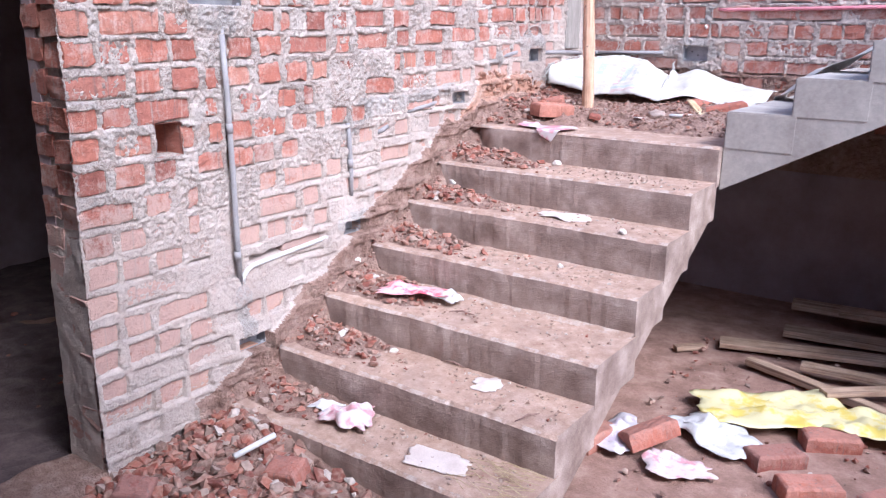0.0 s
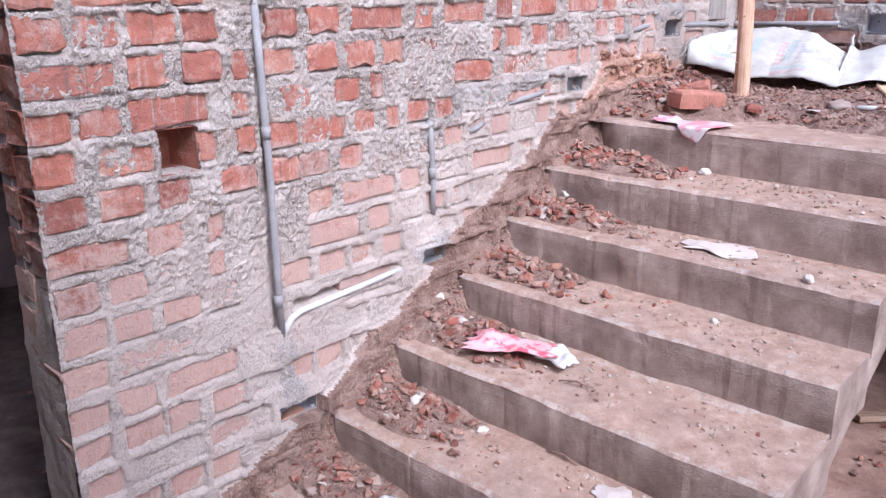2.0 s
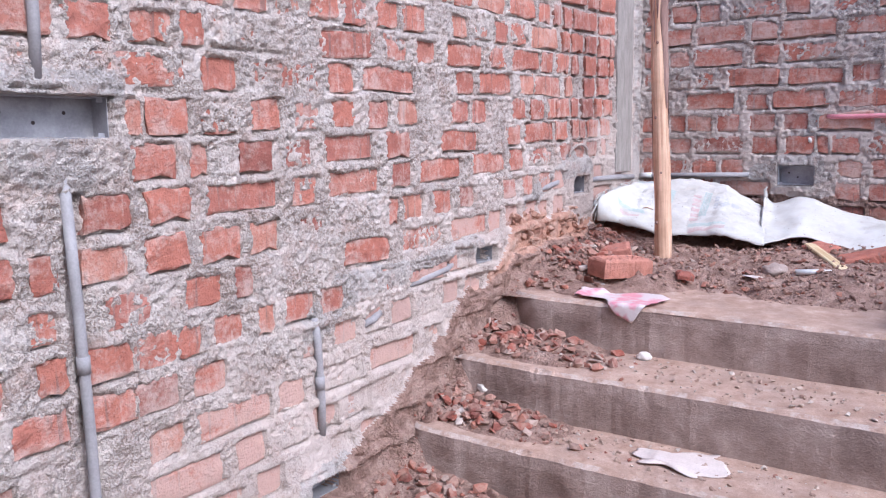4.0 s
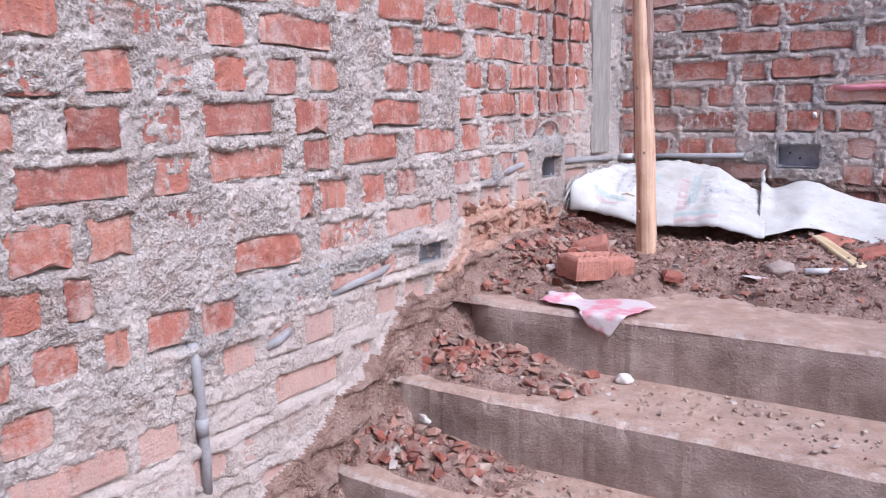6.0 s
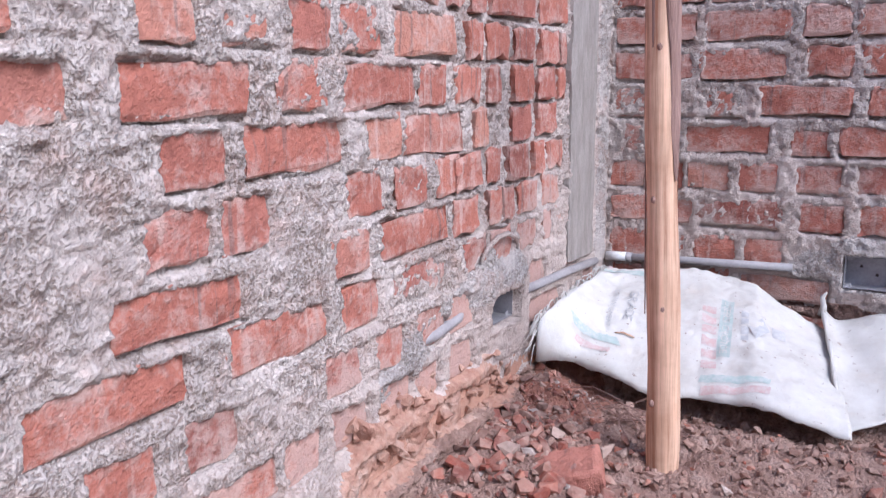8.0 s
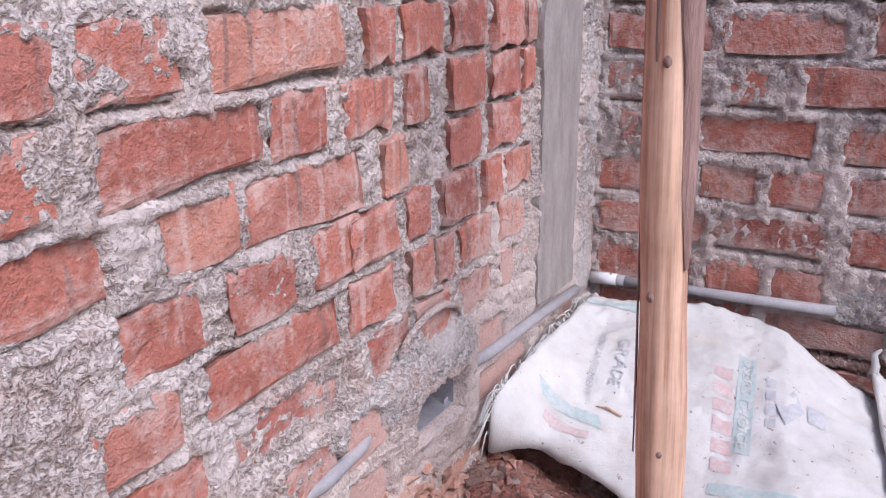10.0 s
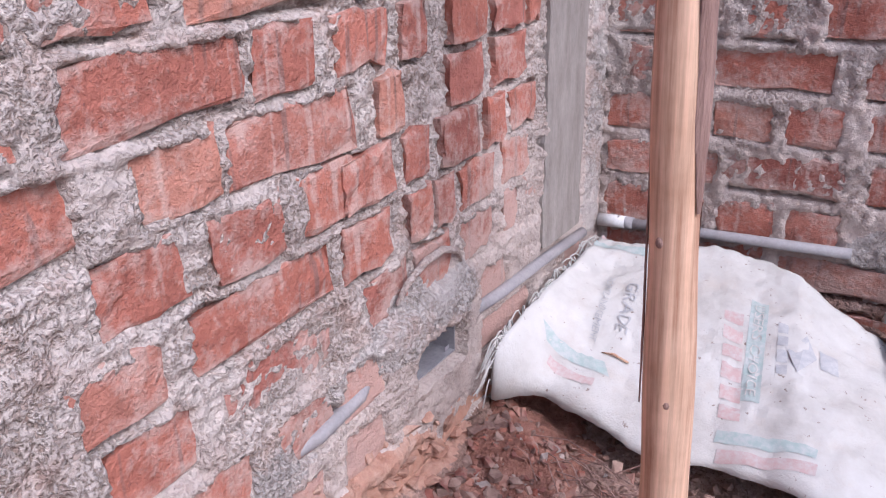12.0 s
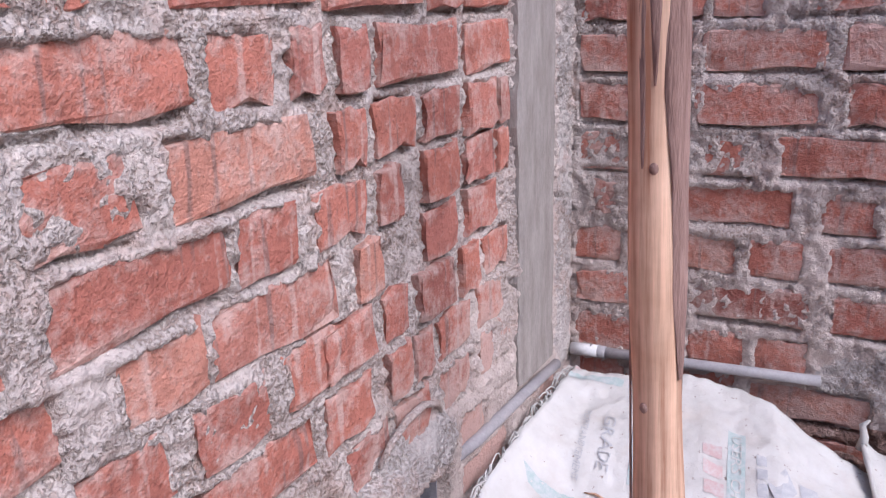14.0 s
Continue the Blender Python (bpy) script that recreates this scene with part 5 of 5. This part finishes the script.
print_words("GRADE", 0.195, 5.305, 0.15, 0.028, INK_GREY)
print_words("PORTLAND CEMENT", 0.145, 5.285, 0.19, 0.016, INK_GREY)
print_patch(0.432, 0.468, 5.17, 5.43, INK_GREEN, 0.04)
print_words("USERS CHOICE", 0.469, 5.30, 0.235, 0.02, SACK)
# maker's marks as plain shapes
for k in range(6):
    print_patch(0.388 + 0.010 * k, 0.428 + 0.010 * k, 5.345 - 0.045 * k, 5.377 - 0.045 * k, INK_RED, 0.006, 5, 4)
for k in range(4):
    print_patch(0.498 + 0.006 * k, 0.518 + 0.006 * k, 5.352 - 0.034 * k, 5.378 - 0.034 * k, INK_GREY, 0.004, 4, 3)
verts = [on_sack(0.557 + a * 0.028, 5.312 + b * 0.05, 0.004) for a, b in ((-1, 0), (0, -1), (1, 0.1), (0, 1), (0, 0))]
under(mesh_object("printed_mark", verts, [(0, 1, 4), (1, 2, 4), (2, 3, 4), (3, 0, 4)], INK_GREY), sack, "faded grey lozenge mark")
print_patch(0.585, 0.62, 5.30, 5.345, INK_GREY, 0.01, 5, 5)
print_patch(0.45, 0.625, 5.075, 5.098, INK_GREEN, 0, 16, 3)
print_patch(0.46, 0.63, 5.045, 5.064, INK_RED, 0, 16, 3)
print_patch(0.065, 0.205, 5.122, 5.148, INK_GREEN, 0.02, 14, 3)
print_patch(0.10, 0.20, 5.09, 5.108, INK_RED, 0, 10, 3)
print_patch(0.05, 0.16, 5.525, 5.545, INK_RED, 0, 10, 3)
print_patch(0.04, 0.18, 5.485, 5.505, INK_GREEN, 0, 12, 3)
print_patch(0.235, 0.29, 5.22, 5.40, INK_GREEN, 0.03, 6, 12)
fray = random.Random(5)
for k in range(64):
    v0 = fray.random() ** 1.3
    a = sack_at(0.0, v0)
    p1 = a + Vector((-0.02 - fray.random() * 0.03, fray.uniform(-0.05, 0.02), fray.uniform(-0.04, 0.02)))
    p2 = p1 + Vector((fray.uniform(-0.01, 0.03), fray.uniform(-0.07, 0.01), -fray.uniform(0.0, 0.05)))
    p1.x, p2.x = max(p1.x, 0.03), max(p2.x, 0.03)
    pv, pf = tube([a, (a + p1) / 2 + Vector((0, 0, 0.008)), p1, p2], 0.0016, 5)
    under(mesh_object("loose_thread", pv, pf, SACK, True), sack, "frayed white plastic thread")


def sack2_at(u, v):
    fx, bx = 0.795 + 0.62 * u, 0.69 + 0.72 * u
    fy = 5.03 + 0.22 * u + 0.05 * math.sin(u * 6)
    by = 5.565 - 0.05 * u
    bulge = math.exp(-((u - 0.3) / 0.22) ** 2)
    fz = 1.345 + 0.02 * math.sin(u * 8) + 0.015 * bulge
    bz = 1.47 + 0.07 * bulge - 0.05 * u
    x, y, z = fx + (bx - fx) * v, fy + (by - fy) * v, fz + (bz - fz) * v
    z += 0.02 * math.sin(math.pi * v) + 0.03 * (float(fbm(x, y, 8, 3, 13)) - 0.5) + 0.04 * math.exp(-(u / 0.04) ** 2) * v
    return Vector((x, y, z))


sack2 = thing("cement_sack", IDENT, "second empty white woven sack, crumpled beside the first", "sack")
under(sheet("sack_cloth", 60, 40, sack2_at, SACK, 0.003), sack2)


pv, pf = tube([sack2_at(0.0, k / 14) + Vector((0.002, 0, 0.004 + 0.003 * math.sin(k * 1.7))) for k in range(15)], [0.004 + 0.004 * math.sin(k * 0.9) ** 2 for k in range(15)], 8)
under(mesh_object("folded_hem", pv, pf, SACK, True), sack2)
pv, pf = tube([sack2_at(0.0, 0.97) + Vector(q) for q in ((0, 0, -0.01), (0.004, 0, 0.02), (-0.002, 0.004, 0.045), (0.01, 0.0, 0.06))], [0.012, 0.009, 0.007, 0.003], 8)
under(mesh_object("twisted_corner", pv, pf, SACK, True), sack2)
pv, pf = tube([on_sack(0.19, 5.172, 0.004), on_sack(0.215, 5.17, 0.008), on_sack(0.25, 5.165, 0.005)], [0.001, 0.003, 0.002], 7)
tagged(mesh_object("twig", pv, pf, POST_WOOD, True), "short brown twig lying on the cement sack", "twig")


def drape_at(u, v):
    x = 1.30 + 0.95 * u
    y = 5.15 - 0.42 * u + 0.30 * (v - 0.5) + 0.03 * math.sin(u * 9)
    stair = LAND + 0.06 if x < STAIR_W else LAND + RISE * (1 + (x - STAIR_W) / 0.30) - 0.02
    z = stair + 0.035 + 0.03 * math.sin(u * 14 + v * 3) * 0.5 + 0.03 * (float(fbm(x, y, 9, 3, 4)) - 0.5) + 0.02 * math.sin(math.pi * v)
    return Vector((x, y, z))


drape = thing("plastic_sheet", IDENT, "crumpled white plastic sheet trailing up the upper steps", "sheet")
under(sheet("sheet_cloth", 60, 16, drape_at, SACK, 0.003), drape)


def film_material(name, a, b, scale=18):
    m, nt, p = mat_new(name, 0.35)
    n = noise_node(nt, place(nt), scale, 4, 0.6)
    nt.links.new(ramp(nt, n, [(0.4, a), (0.5, b)]), p.inputs["Base Color"])
    p.inputs["Specular IOR Level"].default_value = 0.4
    bump(nt, p, noise_node(nt, place(nt), 90, 3, 0.5), 0.3, 0.004)
    return m


PINK_FILM = film_material("pink_plastic", (0.6, 0.3, 0.34), (0.64, 0.54, 0.54), 16)
BAG_FILM = film_material("pink_edged_plastic", (0.66, 0.26, 0.32), (0.66, 0.58, 0.58), 11)
RED_FILM = film_material("red_plastic", (0.72, 0.12, 0.17), (0.78, 0.45, 0.46), 22)
WHITE_FILM = film_material("white_plastic", (0.52, 0.5, 0.5), (0.64, 0.62, 0.62))
LILAC_FILM = film_material("lilac_plastic", (0.45, 0.38, 0.46), (0.62, 0.57, 0.6))
YELLOW_FILM = film_material("yellow_plastic", (0.66, 0.52, 0.12), (0.68, 0.61, 0.36), 9)
PAPER = simple("crumpled_paper", [(0.3, (0.58, 0.48, 0.44)), (0.7, (0.72, 0.63, 0.585))], 10, 0.8, 0.3, 0.003)


def rag(name, x, y, z, lx, ly, turn, material, label, category, seed, high=0.03, fold=9.0, drop=0.0, part_name="film"):
    """A crumpled sheet of plastic or paper: uneven outline, folds, resting on what is below."""
    ca, sa = math.cos(radians(turn)), math.sin(radians(turn))

    def at(u, v):
        a = (u - 0.5) * 2
        b = (v - 0.5) * 2
        r_out = 0.6 + 0.8 * float(fbm(a * 1.3 + seed, b * 1.3, 1.3, 2, seed)) * (1 - 0.22 * a * a * b * b)
        px, py = a * lx / 2 * r_out, b * ly / 2 * r_out * (1 - 0.35 * a * math.sin(seed))
        n = float(fbm(px + seed, py, fold, 3, seed * 3))
        rim = 1 - max(abs(a), abs(b)) ** 3
        zz = high * (0.12 + 1.5 * max(0, n - 0.35) * (0.35 + 0.65 * rim))
        wx, wy = x + px * ca - py * sa, y + px * sa + py * ca
        if drop and wy < drop:
            zz -= (drop - wy) * 1.0
            wy = drop - (drop - wy) * 0.08
        return Vector((wx, wy, z + zz))
    e = thing(name, IDENT, label, category)
    under(sheet(part_name, 26, 22, at, material, 0.0016), e)
    return e


def edge_bag_at(u, v):
    """Narrow twisted tail to one side, broad torn end that hangs over the nosing."""
    b = (v - 0.5) * 2
    wide = min(1.0, max(0.0, (u - 0.38) / 0.3))
    half = 0.05 + 0.085 * wide * wide * (3 - 2 * wide) * (0.8 + 0.4 * float(fbm(u, 3.0, 5, 2))) - 0.05 * max(0.0, u - 0.85) / 0.15
    x = 0.34 + 0.33 * u + 0.02 * b * u + 0.02 * (float(fbm(b, u, 3, 2, 9)) - 0.5)
    y = 4.10 - 0.03 * u + b * half
    z = float(landing_height(np.array(x), np.array(max(y, NOSE[6] + 0.04)))) + 0.006 + 0.04 * max(0, float(fbm(x, y, 16, 2, 12)) - 0.4)
    lip = NOSE[6] + (float(fbm(x, 20 * 3.1, 4, 2)) - 0.5) * 0.018
    z = max(z, LAND + 0.014)
    if y < lip - 0.006:
        z -= (lip - 0.006 - y) * (0.9 + 0.5 * u)
        y = lip - 0.012 - 0.012 * float(fbm(x, z, 20, 2))
    return Vector((x, y, max(z, 1.1)))


bag = thing("plastic_bag", IDENT, "torn pink and white plastic bag hanging over the landing edge", "plastic bag")
under(sheet("film", 44, 34, edge_bag_at, BAG_FILM, 0.0015), bag)
rag("plastic_bag", 0.60, 2.29, 0.175, 0.24, 0.22, 30, PINK_FILM, "crumpled clear pink plastic bag on the lowest step", "plastic bag", 5, 0.08, 12)
rag("plastic_bag", 0.46, 2.30, 0.175, 0.14, 0.09, 10, WHITE_FILM, "torn clear white plastic beside the bag", "plastic bag", 6, 0.05, 12)
rag("plastic_bag", 0.47, 2.92, 0.545, 0.33, 0.15, 22, RED_FILM, "crumpled red plastic wrapper on a step", "plastic bag", 7, 0.07, 12)
rag("plastic_bag", 0.64, 2.97, 0.525, 0.15, 0.12, -20, WHITE_FILM, "crumpled white plastic scrap on a step", "plastic bag", 8, 0.07, 12)
rag("paper", 1.10, 2.245, 0.17, 0.27, 0.13, 8, PAPER, "torn flat piece of pale paper on the lowest step", "paper", 9, 0.02, 8, part_name="leaf")
rag("paper", 1.085, 2.62, 0.341, 0.12, 0.12, 15, PAPER, "small torn piece of paper on a step", "paper", 10, 0.025, 8, part_name="leaf")
rag("paper", 0.93, 3.555, 0.872, 0.25, 0.16, 12, PAPER, "torn flat piece of pale paper on a step", "paper", 11, 0.025, 8, part_name="leaf")
rag("paper", 0.885, 4.545, 1.285, 0.07, 0.045, -30, PAPER, "small folded scrap of pale paper on the landing", "paper", 12, 0.012, 8, part_name="leaf")
rag("plastic_bag", 1.47, 3.12, 0.02, 0.32, 0.26, 70, LILAC_FILM, "crumpled lilac plastic bag under a brick", "plastic bag", 13, 0.09, 11)
rag("plastic_bag", 1.80, 3.00, 0.02, 0.28, 0.18, 15, PINK_FILM, "crumpled pink and lilac plastic bag on the soil", "plastic bag", 14, 0.08, 12)
rag("plastic_sheet", 1.82, 3.36, 0.03, 0.42, 0.25, -25, WHITE_FILM, "crumpled white plastic sheet on the ground", "sheet", 15, 0.09, 9)
rag("plastic_sheet", 1.98, 3.74, 0.05, 0.66, 0.36, 30, YELLOW_FILM, "crumpled yellow plastic sheet over planks", "sheet", 16, 0.07, 9)
rag("plastic_sheet", 2.40, 3.82, 0.05, 0.4, 0.3, 20, YELLOW_FILM, "torn yellow plastic sheet on the ground", "sheet", 17, 0.09, 7)


def plank(x0, y0, x1, y1, z, width, thick, label, material=PLANK_WOOD, tilt=0.0, seed=1):
    L = math.hypot(x1 - x0, y1 - y0)
    bm = bmesh.new()
    n = 14
    r = random.Random(seed)
    rows = []
    for i in range(n + 1):
        a = (i / n - 0.5) * L
        w = width / 2 * (1 + 0.06 * (float(fbm(a, seed, 6, 2)) - 0.5))
        b = 0.006 * math.sin(a * 3 + seed)
        c = 0.004
        rows.append([bm.verts.new(q) for q in ((a, -w, b + c), (a, -w + c, b), (a, w - c, b), (a, w, b + c), (a, w, b + thick - c), (a, w - c, b + thick), (a, -w + c, b + thick), (a, -w, b + thick - c))])
    for i in range(n):
        for j in range(8):
            k = (j + 1) % 8
            bm.faces.new((rows[i][j], rows[i][k], rows[i + 1][k], rows[i + 1][j]))
    bm.faces.new(rows[0]), bm.faces.new(list(reversed(rows[-1])))
    bmesh.ops.recalc_face_normals(bm, faces=bm.faces)
    ob = bm_object("plank", bm, material)
    ob.matrix_basis = pose((x0 + x1) / 2, (y0 + y1) / 2, z, 0, tilt, math.degrees(math.atan2(y1 - y0, x1 - x0)))
    return tagged(ob, label, "plank", "planks under the landing")


PW = "weathered wooden plank lying on the soil"
plank(1.50, 4.50, 2.75, 4.86, 0.03, 0.13, 0.03, PW, seed=1)
plank(1.72, 4.28, 2.45, 4.02, 0.03, 0.06, 0.04, PW, seed=2)
plank(1.98, 4.32, 2.8, 4.42, 0.06, 0.08, 0.03, PW, seed=3)
plank(2.15, 4.0, 2.75, 4.55, 0.075, 0.07, 0.03, PW, seed=4)
plank(1.70, 5.35, 2.9, 5.52, 0.06, 0.12, 0.05, PW, seed=5)
plank(2.00, 5.20, 2.9, 5.30, 0.12, 0.1, 0.04, PW, seed=6)
plank(1.75, 4.95, 2.9, 5.1, 0.02, 0.14, 0.04, PW, seed=7)
plank(1.31, 4.29, 1.43, 4.42, 0.0, 0.05, 0.03, "short wooden offcut on the soil", seed=8)
OFFCUT = wood_material("fresh_offcut", (0.7, 0.56, 0.36), (0.5, 0.36, 0.2), along=0)
plank(0.99, 5.10, 1.20, 4.74, 1.315, 0.045, 0.018, "pale split wooden offcut leaning on brick pieces", OFFCUT, tilt=7.0, seed=9)

# twigs, straw and roots
DRY = simple("dry_straw", [(0.3, (0.45, 0.34, 0.2)), (0.7, (0.62, 0.5, 0.33))], 20, bump_s=0.2)
sr = random.Random(77)
verts, faces = [], []
for k in range(46):
    x, y, a, L = sr.uniform(1.22, 1.5), sr.uniform(2.16, 2.38), sr.uniform(-0.5, 0.7), sr.uniform(0.06, 0.16)
    dx, dy = math.cos(a) * L / 2, math.sin(a) * L / 2
    x = min(x, STAIR_W - 0.02 - abs(dx))
    pv, pf = tube([(x - dx, y - dy, 0.172 + sr.random() * 0.006), (x, y, 0.178 + sr.random() * 0.012), (x + dx, y + dy, 0.172 + sr.random() * 0.006)], 0.0012, 4)
    base = len(verts)
    verts += pv
    faces += [tuple(base + i for i in f) for f in pf]
tagged(mesh_object("straw", verts, faces, DRY), "scattered dry straw on the lowest step", "straw", kind="stuff")
verts, faces = [], []
for k in range(22):
    x, y, a = sr.uniform(0.1, 0.32), sr.uniform(4.86, 5.0), sr.uniform(-0.9, 0.5)
    z = float(landing_height(np.array(x), np.array(y))) + 0.01
    L = sr.uniform(0.08, 0.2)
    pv, pf = tube([(x, y, z), (x + math.cos(a) * L / 2, y + math.sin(a) * L / 2, z + sr.uniform(0.01, 0.03)), (x + math.cos(a) * L, y + math.sin(a) * L, z)], 0.0014, 4)
    base = len(verts)
    verts += pv
    faces += [tuple(base + i for i in f) for f in pf]
tagged(mesh_object("dry_roots", verts, faces, BARK), "tangle of thin dry roots beside the sack", "roots", kind="stuff")
for k, (x, y, z, a) in enumerate(((0.85, 2.70, 0.345, 0.0), (0.78, 2.87, 0.52, 0.25), (1.37, 2.46, 0.345, 1.2))):
    pv, pf = tube([(x - 0.06 * math.cos(a), y - 0.06 * math.sin(a), z + 0.004), (x, y + 0.006, z + 0.012), (x + 0.06 * math.cos(a), y + 0.06 * math.sin(a), z + 0.004)], [0.002, 0.005, 0.002], 7)
    tagged(mesh_object("twig", pv, pf, BARK, True), "short dry brown twig on a step", "twig")

# ---- bricks of the walls ----
set_bricks(wall_left, left_bricks, IDENT, lambda u, z: u > 2.1 and 1.0 < z < 2.4, 6, lean=left_lean)
END_TURN = Matrix.Translation((-0.12, WALL_END + 0.008, 0)) @ Matrix.Rotation(radians(-90), 4, "Z")
set_bricks(wall_left, [(0.0 + (-0.055), FIRST + 0.042 + PITCH * c, 0.11) for c in range(24)], END_TURN, lambda u, z: False, 8)
set_bricks(wall_back, back_bricks, TO_BACK, lambda u, z: u < 1.6, 16, long=BACK_STRETCHERS, short=BACK_HEADERS, rest=BRICK_BACK_JOINED)
